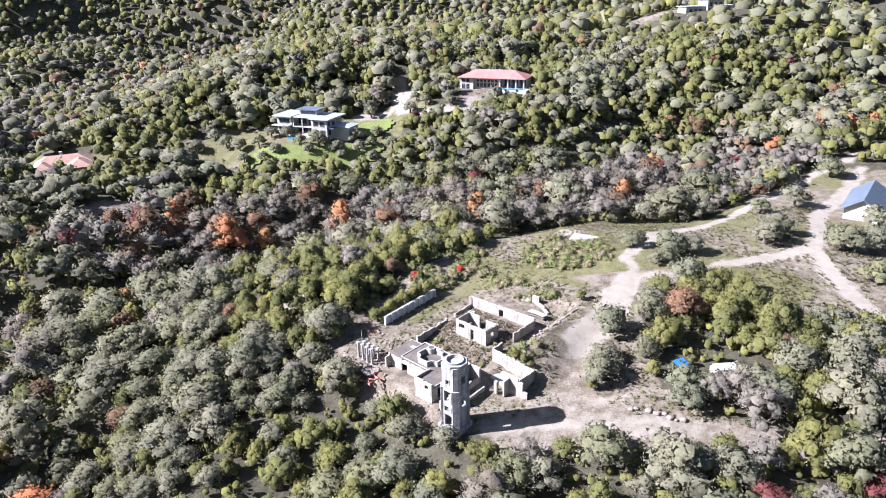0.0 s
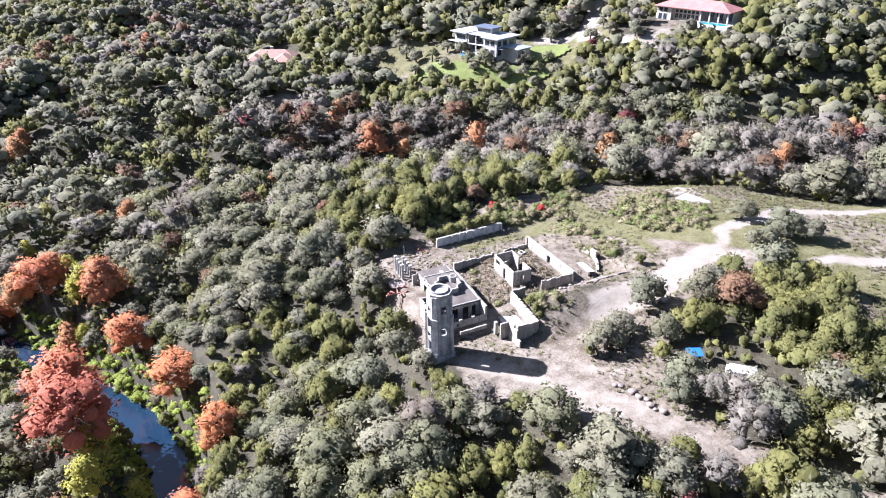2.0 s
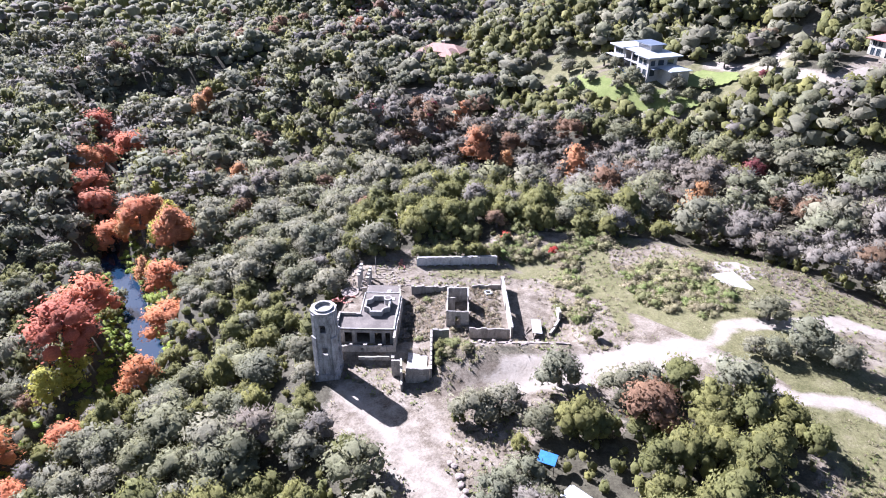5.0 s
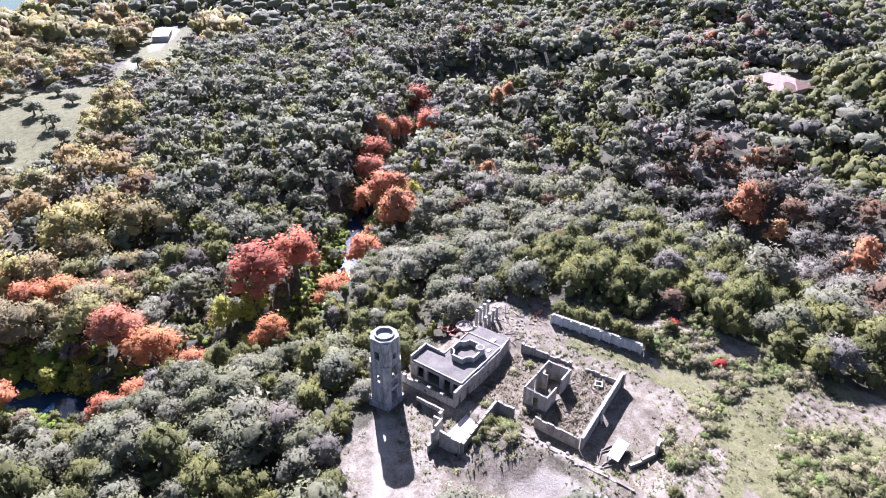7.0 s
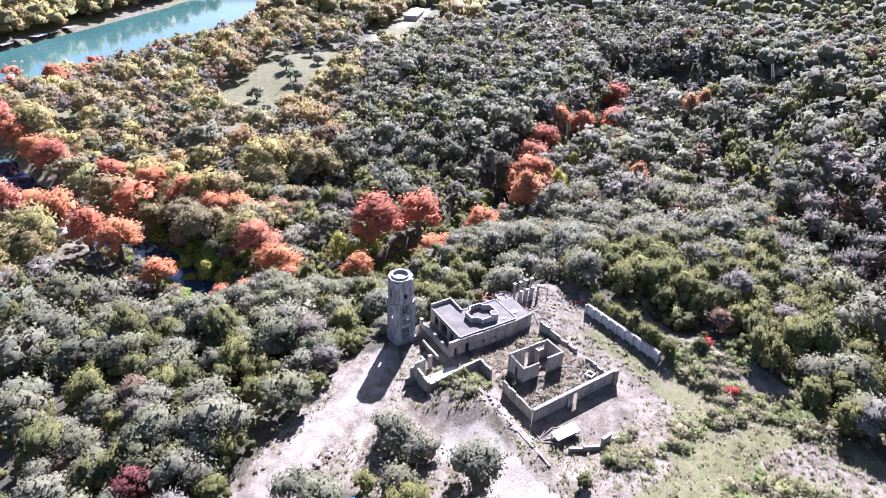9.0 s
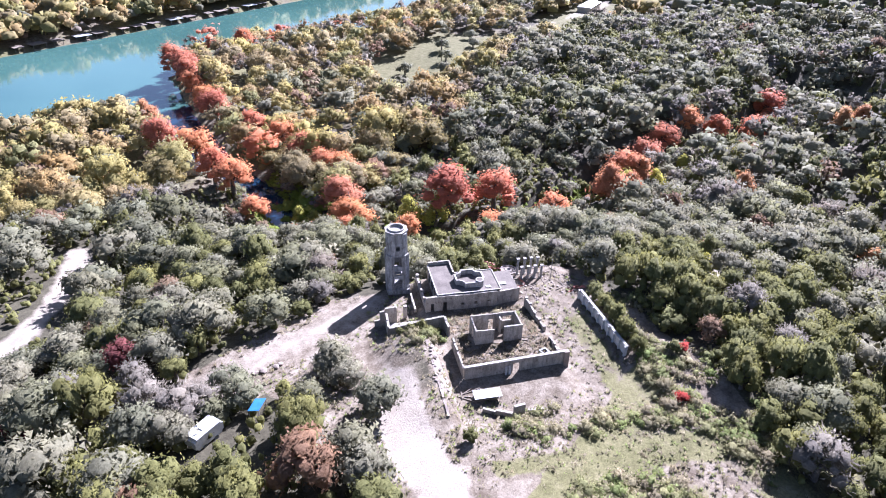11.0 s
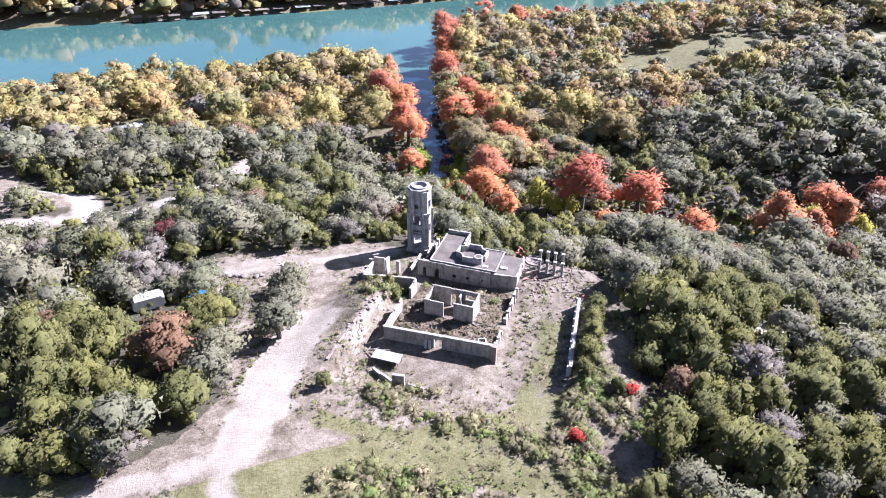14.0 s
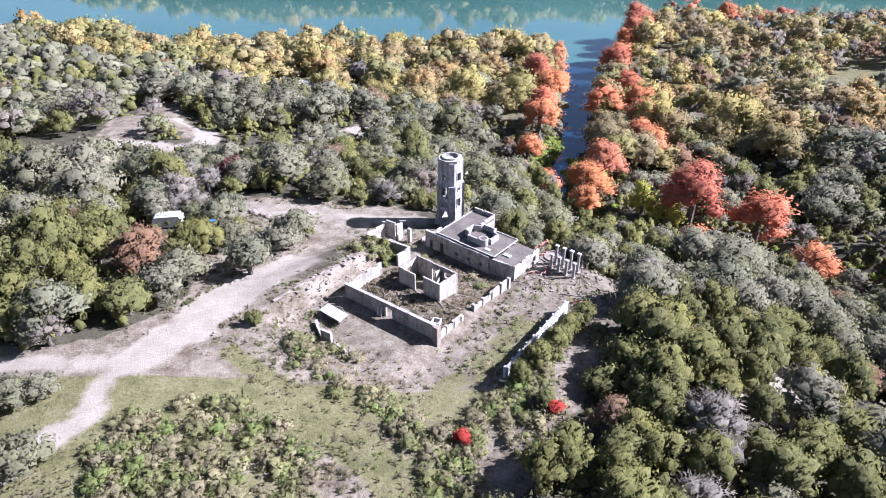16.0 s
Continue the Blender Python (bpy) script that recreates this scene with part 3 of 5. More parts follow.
def tower():
    x, y = site(-5.1, 28.5)
    root = empty("stone_tower", pose(x, y, -0.5, 0, 0, math.degrees(math.atan2(U[1], U[0]))),
                 "tall weathered pale stucco tower with empty window openings", "tower")
    H, half, cham, th = 11.4, 1.82, 0.58, 0.32
    w = 2 * (half - cham)
    k = w / 2
    faces = {
        180: [(k - .78, k + .78, 0.2, 2.4), (k - .68, k + .68, 3.1, 4.0), (k - .68, k + .68, 4.9, 6.9), (k - .33, k + .33, 8.2, 9.0)],
        90: [(k - .45, k + .45, 4.0, 5.4), (k - .45, k + .45, 8.2, 9.6)],
        0: [(k - .78, k + .78, 0.2, 2.4), (k - .68, k + .68, 3.1, 4.0), (k - .68, k + .68, 4.9, 6.9), (k - .33, k + .33, 8.2, 9.0)],
        270: [(k - .42, k + .42, 3.2, 4.7), (k - .25, k + .25, 6.2, 6.7), (k - .42, k + .42, 8.0, 9.4)],
    }
    for turn, holes in faces.items():
        bm = panel(w, H, th, holes)
        p = part("wall_face", bm, TOWER, root)
        p.matrix_local = pose(0, 0, 0, 0, 0, turn) @ pose(-w / 2, half - th / 2 - 0.08, 0)
        for o in holes[1:] if turn in (0, 180) else holes:
            f = bmesh.new()
            for q in ((o[0] - .12, o[0], o[2], o[3]), (o[1], o[1] + .12, o[2], o[3]), (o[0] - .12, o[1] + .12, o[2] - .1, o[2]), (o[0] - .12, o[1] + .12, o[3], o[3] + .1)):
                box(f, q[0], q[1], -.06, .06, q[2], q[3])
            s = part("window_surround", f, TRIM, root, "pale stone window surround")
            s.matrix_local = pose(0, 0, 0, 0, 0, turn) @ pose(-w / 2, half - 0.08 + 0.01, 0)
    for i in range(4):
        # chamfered corner piers, stepped back above
        d = (half + (half - cham)) / 2 * math.sqrt(2)
        lw = cham * math.sqrt(2) + .3
        bm = boxes((-lw / 2, lw / 2, -.62, 0.13, 0, 7.3), (-lw / 2 + .15, lw / 2 - .15, -.6, -0.06, 7.3, H))
        vs = box(bm, -lw / 2 - .03, lw / 2 + .03, -.6, 0.18, 0, 0.7)
        p = part("corner_pier", bm, TOWER, root, "chamfered buttress pier")
        p.matrix_local = pose(0, 0, 0, 0, 0, 45 + 90 * i) @ pose(0, d, 0)
    # floor slabs seen through the openings
    for z in (3.3, 7.0):
        bm = bmesh.new()
        bmesh.ops.create_cone(bm, cap_ends=True, segments=8, radius1=1.55, radius2=1.55, depth=.2, matrix=pose(0, 0, z, 0, 0, 22.5))
        part("floor_slab", bm, TOWER, root)
    # octagonal cap with a round parapet ring and a well in the middle
    bm = bmesh.new()
    for z0, z1, ro, ri in ((H + .004, H + .34, 1.93, 1.15), (H + .34, H + .6, 1.46, 1.24)):
        n = 32
        rings = []
        for r, z in ((ri, z0), (ro, z0), (ro, z1), (ri, z1)):
            ring = []
            for j in range(n):
                t = 2 * math.pi * j / n
                rr = r
                if ro > 1.9 and r == ro:
                    q = (t + math.pi / 8) % (math.pi / 4) - math.pi / 8
                    rr = r / math.cos(q)
                ring.append(bm.verts.new((rr * math.cos(t), rr * math.sin(t), z)))
            rings.append(ring)
        for a in range(4):
            for j in range(n):
                bm.faces.new((rings[a][j], rings[a][(j + 1) % n], rings[(a + 1) % 4][(j + 1) % n], rings[(a + 1) % 4][j]))
    bmesh.ops.recalc_face_normals(bm, faces=bm.faces)
    part("cap_ring", bm, TRIM, root, "octagonal cap with a round parapet ring")
    bm = bmesh.new()
    bmesh.ops.create_cone(bm, cap_ends=True, segments=24, radius1=1.3, radius2=1.3, depth=.1, matrix=pose(0, 0, H + .08))
    part("well_floor", bm, TRIM, root, "pale shallow floor of the top")
    # broad footing
    part("plinth", boxes((-1.98, 1.98, -1.98, 1.98, -1.6, 0.12)), TOWER, root, "square plinth")
    mirror_depth(root)
    return root


tower()

# ---- the ruin: walled court with the small inner house ----
site_wall(.3, -.9, 15.6, -.1, 1.6, 2.65, .3, [(7.3, 8.4, 0, 2.1)], 0.05, "long straight entrance wall with a doorway, stained stucco", 1, True)
site_wall(.25, -.6, .2, 6.1, 1.7, 2.5, .26, (), .25, "short bright side wall of the court", 2)
site_wall(15.7, 0.2, 15.5, 5.4, 0.8, 2.0, .26, (), .2, "low side wall with pilaster joints", 3)
site_wall(15.5, 8.0, 15.2, 16.6, 0.5, 1.95, .26, (), .25, "low broken side wall of the court", 4)
for i, b in enumerate((2.2, 3.8, 5.3, 8.1, 10.2, 12.4, 14.6, 16.5)):
    e = empty("wall_pier", site_pose(15.63 - .02 * b, b, .8 - .02 * b), "square stucco pier of the low wall", "pier", "piers of the low wall")
    part("pier_shaft", boxes((-.26, .26, -.22, .22, 0, 2.1 - .1 * (i % 3))), WALL, e)
e = empty("wall_pier", site_pose(15.9, -.15, .9), "stout corner pier of brick and stucco", "pier")
part("pier_shaft", boxes((-.4, .4, -.36, .36, 0, 3.42)), RUBBLE, e)


def inner_house():
    m = site_pose(3.7, 6.25, 1.7)
    e = empty("roofless_house", m, "small roofless pale stucco house standing inside the court", "ruin house")
    for name, mm, bm in (
        ("front_wall_left", pose(0, 0, 0), panel(2.95, 3.15, .22, (), .12, seed=5)),
        ("front_wall_right", pose(4.5, 0, 0), panel(2.95, 3.2, .22, (), .1, seed=6)),
        ("back_wall", pose(0, -3.6, 0), panel(7.45, 3.3, .22, [(3.0, 3.8, 0, 2.3), (5.3, 6.8, 1.7, 2.6)], .1, seed=7)),
        ("side_wall", pose(.15, -3.48, 0, 0, 0, 90), panel(3.36, 3.2, .22, [(1.3, 2.1, 0, 2.2)], .3, seed=8)),
        ("side_wall", pose(7.3, -3.48, 0, 0, 0, 90), panel(3.36, 3.3, .22, (), .15, seed=9)),
        ("cross_wall", pose(4.7, -3.48, 0, 0, 0, 90), panel(1.2, 3.0, .25, (), .3, seed=10)),
    ):
        part(name, bm, WALL, e).matrix_local = mm
    part("lintel_band", boxes((4.45, 7.5, -.13, .13, 3.21, 3.34)), TRIM, e)
    mirror_depth(e)


inner_house()


# ---- the ruin: main house with the flat roof ----
def main_house():
    e = empty("ruined_main_house", site_pose(-1.8, 18.3, 0.0), "flat-roofed ruined stucco house with empty openings", "ruin house")
    for name, mm, bm in (
        ("front_wall", pose(0, 0, 0), panel(5.0, 3.3, .4, [(.9, 1.5, 0, 2.0), (3.0, 3.7, 0, 2.1)], .08, seed=11)),
        ("front_wall", pose(5.0, .12, 0), panel(7.4, 3.3, .4, [(1.1, 1.65, 1.15, 1.7), (3.4, 3.95, 1.15, 1.7), (5.7, 6.25, 1.15, 1.7)], .08, seed=12)),
        ("front_wall", pose(12.4, -.1, 0, 0, 0, -8), panel(4.2, 3.0, .4, (), .15, seed=13)),
        ("side_wall", pose(2.3, -9.7, 0, 0, 0, 90), panel(9.5, 3.1, .3, [(1.2, 2.4, .5, 2.6), (3.2, 5.4, .5, 2.6), (6.2, 7.4, .3, 2.6), (8.0, 8.8, .3, 2.6)], .0, seed=14)),
        ("side_wall", pose(16.2, -7.5, 0, 0, 0, 90), panel(6.8, 2.9, .35, [(1.0, 1.8, .9, 1.9)], .4, seed=15)),
        ("back_wall", pose(2.2, -9.8, 0), panel(4.0, 4.0, .3, [(.8, 1.6, 2.6, 3.4)], .15, seed=16)),
        ("back_wall", pose(6.2, -6.2, 0), panel(9.8, 2.9, .3, [(5.5, 7.0, 0, 2.0)], .3, seed=17)),
        ("back_wall", pose(6.1, -9.8, 0, 0, 0, 90), panel(3.6, 3.9, .3, (), .15, seed=18)),
        ("terrace_wall", pose(.2, -10.0, 0, 0, 0, 90), panel(10.0, 1.5, .3, [(4.4, 5.6, .5, .95)], .15, seed=19)),
    ):
        part(name, bm, WALL, e).matrix_local = mm
    for yy in (-2.4, -4.8, -7.2, -9.6):
        part("terrace_pier", boxes((.0, .5, yy - .3, yy + .3, 0, 1.75)), WALL, e)
    slab = boxes((2.1, 6.3, -9.6, -.2, 3.1, 3.38), (6.304, 13.0, -6.4, -.1, 3.1, 3.38))
    part("roof_slab", slab, ROOF, e, "dark weathered flat roof deck")
    part("roof_slab", boxes((13.02, 16.3, -6.2, -.5, 2.72, 2.95)), ROOF, e, "broken roof slab")
    part("floor", boxes((.3, 16.2, -9.7, -.1, .02, .2)), ROOF, e)
    # notched parapet of the roof lantern, closed outline with scooped corners
    cx, cy, bm = 8.3, -3.6, bmesh.new()
    pts = []
    for sx, sy in ((1, 1), (-1, 1), (-1, -1), (1, -1)):
        arc = []
        for j in range(7):
            t = math.pi / 2 * j / 6
            arc.append((sx * (2.5 - 1.35 * math.cos(t)), sy * (2.2 - 1.2 * math.sin(t))))
        if sx * sy > 0:
            arc = arc[::-1]
        pts += arc
    outer = pts
    inner = [(px * .88, py * .86) for px, py in pts]
    rings = [[bm.verts.new((cx + px, cy + py, z)) for px, py in ring] for ring, z in ((inner, 3.38), (outer, 3.38), (outer, 4.35), (inner, 4.35))]
    n = len(pts)
    for a in range(4):
        for j in range(n):
            bm.faces.new((rings[a][j], rings[a][(j + 1) % n], rings[(a + 1) % 4][(j + 1) % n], rings[(a + 1) % 4][j]))
    bmesh.ops.recalc_face_normals(bm, faces=bm.faces)
    lantern = part("roof_lantern", bm, TRIM, e, "pale scooped parapet round a roof light")
    part("well", boxes((cx - 1.9, cx + 1.9, cy - .85, cy + .85, 3.384, 3.42), (cx - 1.0, cx + 1.0, cy - 1.8, cy + 1.8, 3.424, 3.45)), ROOF, lantern, "floor of the roof light")
    bm = bmesh.new()
    for r in (.72, .5):
        tube(bm, r, r, (cx + 1.5, cy + 1.65, 3.38), (cx + 1.5, cy + 1.65, 4.55 if r > .6 else 4.56), 20, r > .6)
    part("chimney_ring", bm, TRIM, lantern, "round chimney drum")
    bm = bmesh.new()
    tube(bm, .5, .5, (cx + 1.5, cy + 1.65, 4.556), (cx + 1.5, cy + 1.65, 4.57), 20)
    part("flue", bm, ROOF, lantern, "dusty flue mouth")
    for q in ((2.1, 6.3, -.32, -.1), (6.304, 13.0, -.22, 0), (2.02, 2.22, -9.6, -.324), (13.004, 13.2, -6.3, -.1), (6.304, 13.0, -6.48, -6.3)):
        part("roof_edge", boxes((q[0], q[1], q[2], q[3], 3.384, 3.5)), TRIM, e, "pale crumbling roof edge")
    part("debris_sheet", boxes((13.4, 14.6, -2.6, -1.9, 2.96, 3.1)), WHITE, e)
    part("debris_sheet", boxes((10.7, 11.6, -1.5, -.9, 3.39, 3.47)), WHITE, e)
    mirror_depth(e)


main_house()

# side room near the tower
site_wall(.1, 12.3, -8.8, 12.0, 0.1, 3.7, .35, (), .12, "long bright wall of the side room, lower towards its end", 20, taper=lambda u: 1 - .27 * u)
site_wall(-8.8, 12.2, -8.7, 15.8, -0.2, 3.1, .35, (), .15, "end wall of the side room", 21)
site_wall(-10.6, 16.4, -7.0, 16.7, -0.3, 3.7, .3, (), .1, "end gable of the side room, sloping down to the ground", 22, taper=lambda u: min(1, .2 + 1.7 * u))
site_wall(-7.0, 16.9, -6.9, 18.2, -0.2, 3.2, .3, (), .3, "short bright return wall of the side room", 27)
site_wall(-5.6, 18.2, -5.0, 18.2, -0.2, 2.5, .5, (), .1, "square gate pillar of stained stucco", 23)
site_wall(-3.4, 24.0, -3.4, 19.0, 0.0, .7, .3, (), .2, "low garden wall beside the tower", 24)
site_wall(.15, 12.1, .25, 9.4, 1.0, 2.75, .35, (), .2, "short tall return wall between side room and court", 25)
# long boundary wall with panel joints
site_wall(25.0, 16.2, 26.1, 0.6, 0.8, 2.1, .3, (), .1, "long white boundary wall with regular piers", 26, True, PALEWALL)
for i in range(10):
    e = empty("wall_pier", site_pose(25.0 + 1.1 * i / 9 - .25, 16.2 - 15.6 * i / 9, .8), "square stucco pier of the boundary wall", "pier", "piers of the boundary wall")
    part("pier_shaft", boxes((-.2, .2, -.16, .16, 0, 2.16)), PALEWALL, e)
# low curved ruin on the far side of the yard
site_wall(1.4, -7.3, 2.9, -8.3, 1.4, 1.2, .35, (), .15, "broken low garden wall", 30)
site_wall(2.95, -8.3, 5.0, -9.3, 1.5, 1.4, .35, (), .15, "broken low garden wall", 31)
site_wall(5.05, -9.4, 6.6, -9.2, 1.6, 2.6, .4, (), .1, "square stub of masonry", 32)
site_wall(7.1, -9.3, 9.2, -9.3, 1.7, 1.4, .35, (), .1, "broken low garden wall", 33)
# crumbling kerb along the bank
for i in range(8):
    b = 8.6 - 2.3 * i
    site_wall(-3.9, b, -3.9, b - 2.25, float(land(*site(-3.9, b - 1.1))) - .3, .5, .3, (), .2, "low crumbling stone kerb along the bank", 60 + i, False, RUBBLE)


def column(a, b, h):
    e = empty("stone_column", site_pose(a, b, float(yard(a, b)) - .05), "free-standing round pale column on a square base", "column", "columns of the fallen pergola")
    bm = bmesh.new()
    tube(bm, .24, .2, (0, 0, .2), (0, 0, h - .25), 14)
    part("shaft", bm, TRIM, e)
    part("base", boxes((-.32, .32, -.32, .32, 0, .2)), WALL, e)
    part("capital", boxes((-.28, .28, -.28, .28, h - .25, h)), TRIM, e)


for i in range(4):
    column(17.0 + 1.25 * i, 26.8, 3.4)
    column(17.2 + 1.27 * i, 25.1, 2.7)
e = empty("thin_post", site_pose(22.6, 24.3, .3), "thin pale upright post", "post")
bm = bmesh.new()
tube(bm, .07, .05, (0, 0, 0), (0, 0, 4.2), 8)
part("shaft", bm, TRIM, e)

# fallen beams behind the columns and in the yards
rnd = random.Random(8)
beam = bmesh.new()
box(beam, -1.6, 1.6, -.06, .06, 0, .1)
beam_data = bpy.data.meshes.new("fallen_beam")
beam.to_mesh(beam_data)
beam.free()
beam_data.materials.append(WOOD)
for i in range(46):
    if i < 30:
        a, b = rnd.uniform(14.5, 25), rnd.uniform(18, 30)
    elif i < 38:
        a, b = rnd.uniform(-1, 3), rnd.uniform(-6.5, -2)
    else:
        a, b = rnd.uniform(2, 13), rnd.uniform(1.5, 7)
    x, y = site(a, b)
    ob = new("fallen_beam", beam_data)
    ob.matrix_world = pose(x, y, ground_z(x, y) + .04, rnd.uniform(-4, 4), rnd.uniform(-5, 5), rnd.uniform(0, 360)) @ Matrix.Diagonal((rnd.uniform(.4, 1.1), 1, 1, 1))
    tagged(ob, "grey weathered fallen timber beam lying on the ground", "beam", "fallen beams")

# round basin among the columns
def basin(a, b):
    e = empty("round_basin", site_pose(a, b, .28), "shallow round pale stone basin in the ground", "basin")
    bm = bmesh.new()
    n, rings = 28, []
    for r, z in ((1.6, 0), (1.6, .22), (1.35, .22), (1.35, .06)):
        rings.append([bm.verts.new((r * math.cos(6.2832 * j / n), r * math.sin(6.2832 * j / n), z)) for j in range(n)])
    for p, q in zip(rings, rings[1:]):
        for j in range(n):
            bm.faces.new((p[j], p[(j + 1) % n], q[(j + 1) % n], q[j]))
    bm.faces.new(rings[-1])
    bmesh.ops.recalc_face_normals(bm, faces=bm.faces)
    part("rim", bm, RUBBLE, e)


basin(15.8, 28.4)

# crumpled orange-red safety netting
def netting(a, b, length, turn, seed):
    r = random.Random(seed)
    bm = bmesh.new()
    n = int(length / .35)
    rows = []
    for i in range(n + 1):
        yy = .5 * math.sin(i * .7 + seed) + r.uniform(-.15, .15)
        top = r.uniform(.12, .42)
        rows.append([bm.verts.new((i * .35, yy + o, z)) for o, z in ((0, 0), (r.uniform(-.2, .2), top * .6), (r.uniform(-.35, .35), top), (.04 + r.uniform(-.2, .2), top * .55), (.05, 0))])
    for p, q in zip(rows, rows[1:]):
        for k in range(4):
            bm.faces.new((p[k], p[k + 1], q[k + 1], q[k]))
    ob = part("safety_netting", bm, NETTING)
    x, y = site(a, b)
    ob.matrix_world = pose(x, y, ground_z(x, y) + .02, 0, 0, turn)
    tagged(ob, "crumpled red-orange plastic safety netting", "netting", "safety netting")


for i, q in enumerate(((13.2, 19.5, 4.5, -60), (15.8, 21.5, 4, 200), (14.6, 27.5, 5, -100), (23.5, 19.0, 4, 150), (24.3, 20.5, 2.5, 100), (12.5, 27.5, 4, -140), (15, 29.2, 3.5, -160))):
    netting(*q, i)


def shelter():
    e = empty("lean_to_table", site_pose(.6, -4.4, 2.15), "white sheet roof on timber legs, low shelter", "shelter")
    bm = boxes((0, 3.9, -1.6, 0, .9, .96))
    for v in bm.verts:
        v.co.z += .12 * v.co.y
    part("sheet_roof", bm, WHITE, e, "white metal sheet")
    for x in (.15, 3.75):
        for y in (-1.45, -.15):
            part("leg", boxes((x - .05, x + .05, y - .05, y + .05, 0, .9 + .12 * y)), WOOD, e)
    part("shelf", boxes((.1, 3.8, -1.5, -.1, .3, .35)), WOOD, e)


shelter()
for x0, lean in ((6.3, 9), (6.85, 12)):
    e = empty("leaning_board", site_pose(x0, -1.15, 2.0), "white board leaning on the entrance wall", "board", "leaning boards")
    p = part("board_panel", boxes((0, .38, -.03, .03, 0, 1.5)), WHITE, e)
    p.matrix_local = pose(0, 0, 0, -lean)
e = empty("white_slab", site_pose(-4.2, 14.3, .35), "pale collapsed floor slab", "slab")
part("slab_body", boxes((-4.2, 3.6, -1.5, 1.7, -.8, .14)), TRIM, e)
e = empty("well_frame", site_pose(13.6, 2.5, 2.1, 20), "low white square frame round a near-black block painted as the shade inside the frame", "frame")
for q in ((-.6, .6, -.6, -.42), (-.6, .6, .42, .6), (-.6, -.42, -.416, .416), (.42, .6, -.416, .416)):
    part("frame_side", boxes((q[0], q[1], q[2], q[3], 0, .4)), WHITE, e)
# solid block, its dark colour painted in place of the frame's inner shade
part("opening", boxes((-.41, .41, -.41, .41, .02, .12)), HOLE_SHADE, e, "near-black block painted as the shade inside the frame")
e = empty("fallen_board", site_pose(12.0, 2.6, 2.14, 35), "pale weathered board lying in the court", "board")
part("board_panel", boxes((-.8, .8, -.35, .35, 0, .06)), WOOD, e)
# boulders beside the track
stone = bmesh.new()
bmesh.ops.create_icosphere(stone, subdivisions=2, radius=.6)
roughen(stone, .22, 1.4)
for v in stone.verts:
    v.co.z = v.co.z * .7 + .25
sdata = bpy.data.meshes.new("boulder")
stone.to_mesh(sdata)
stone.free()
sdata.materials.append(RUBBLE)
for i in range(150):
    if i < 9:
        x, y = 29.5 + i * .9 + rnd.uniform(-.5, .5), 86.8 - i * .45 + rnd.uniform(-.5, .5)
        s = rnd.uniform(.5, 1.1)
    elif i < 34:
        x, y = site(rnd.uniform(-4.6, -2.0), rnd.uniform(-5, 10))
        s = rnd.uniform(.2, .55)
    else:
        x, y = site(rnd.uniform(14, 26), rnd.uniform(17, 30))
        s = rnd.uniform(.15, .42)
    ob = new("boulder", sdata)
    ob.matrix_world = pose(x, y, ground_z(x, y), 0, 0, rnd.uniform(0, 360)) @ Matrix.Diagonal((s, s * rnd.uniform(.7, 1.1), s * .8, 1))
    tagged(ob, "pale rough limestone boulder on the ground", "boulder", "boulders")


# ---- houses on the hills and by the river ----
def window(parent, x0, x1, z0, z1, y, turn=0.0, bars=1):
    """A window set in a wall that faces -y: frame, sill and dark panes."""
    w = part("window", boxes((x0 - .1, x0, y - .07, y + .05, z0, z1), (x1, x1 + .1, y - .07, y + .05, z0, z1), (x0 - .1, x1 + .1, y - .07, y + .05, z1, z1 + .12),
                             (x0 - .14, x1 + .14, y - .12, y + .05, z0 - .1, z0)), PLASTER, parent, "framed window")
    n = bars + 1
    for i in range(n):
        a, b = x0 + (x1 - x0) * i / n, x0 + (x1 - x0) * (i + 1) / n
        part("pane", boxes((a + .03, b - .03, y - .02, y + .03, z0 + .004, z1 - .004)), DARKGLASS, w)
    return w


def hip(x0, x1, y0, y1, z0, rise, over=.8, thick=.2):
    """A hipped roof with eaves."""
    x0, x1, y0, y1 = x0 - over, x1 + over, y0 - over, y1 + over
    d = min(x1 - x0, y1 - y0) / 2
    if x1 - x0 >= y1 - y0:
        ridge = [(x0 + d, (y0 + y1) / 2), (x1 - d, (y0 + y1) / 2)]
    else:
        ridge = [((x0 + x1) / 2, y0 + d), ((x0 + x1) / 2, y1 - d)]
    bm = bmesh.new()
    e = [bm.verts.new((x, y, z0 + thick)) for x, y in ((x0, y0), (x1, y0), (x1, y1), (x0, y1))]
    f = [bm.verts.new((x, y, z0)) for x, y in ((x0, y0), (x1, y0), (x1, y1), (x0, y1))]
    r = [bm.verts.new((x, y, z0 + thick + rise)) for x, y in ridge]
    if x1 - x0 >= y1 - y0:
        faces = [(e[0], e[1], r[1], r[0]), (e[1], e[2], r[1]), (e[2], e[3], r[0], r[1]), (e[3], e[0], r[0])]
    else:
        faces = [(e[0], e[1], r[0]), (e[1], e[2], r[1], r[0]), (e[2], e[3], r[1]), (e[3], e[0], r[0], r[1])]
    faces += [tuple(f[::-1])] + [(f[i], f[(i + 1) % 4], e[(i + 1) % 4], e[i]) for i in range(4)]
    for q in faces:
        bm.faces.new(q)
    bmesh.ops.recalc_face_normals(bm, faces=bm.faces)
    return bm


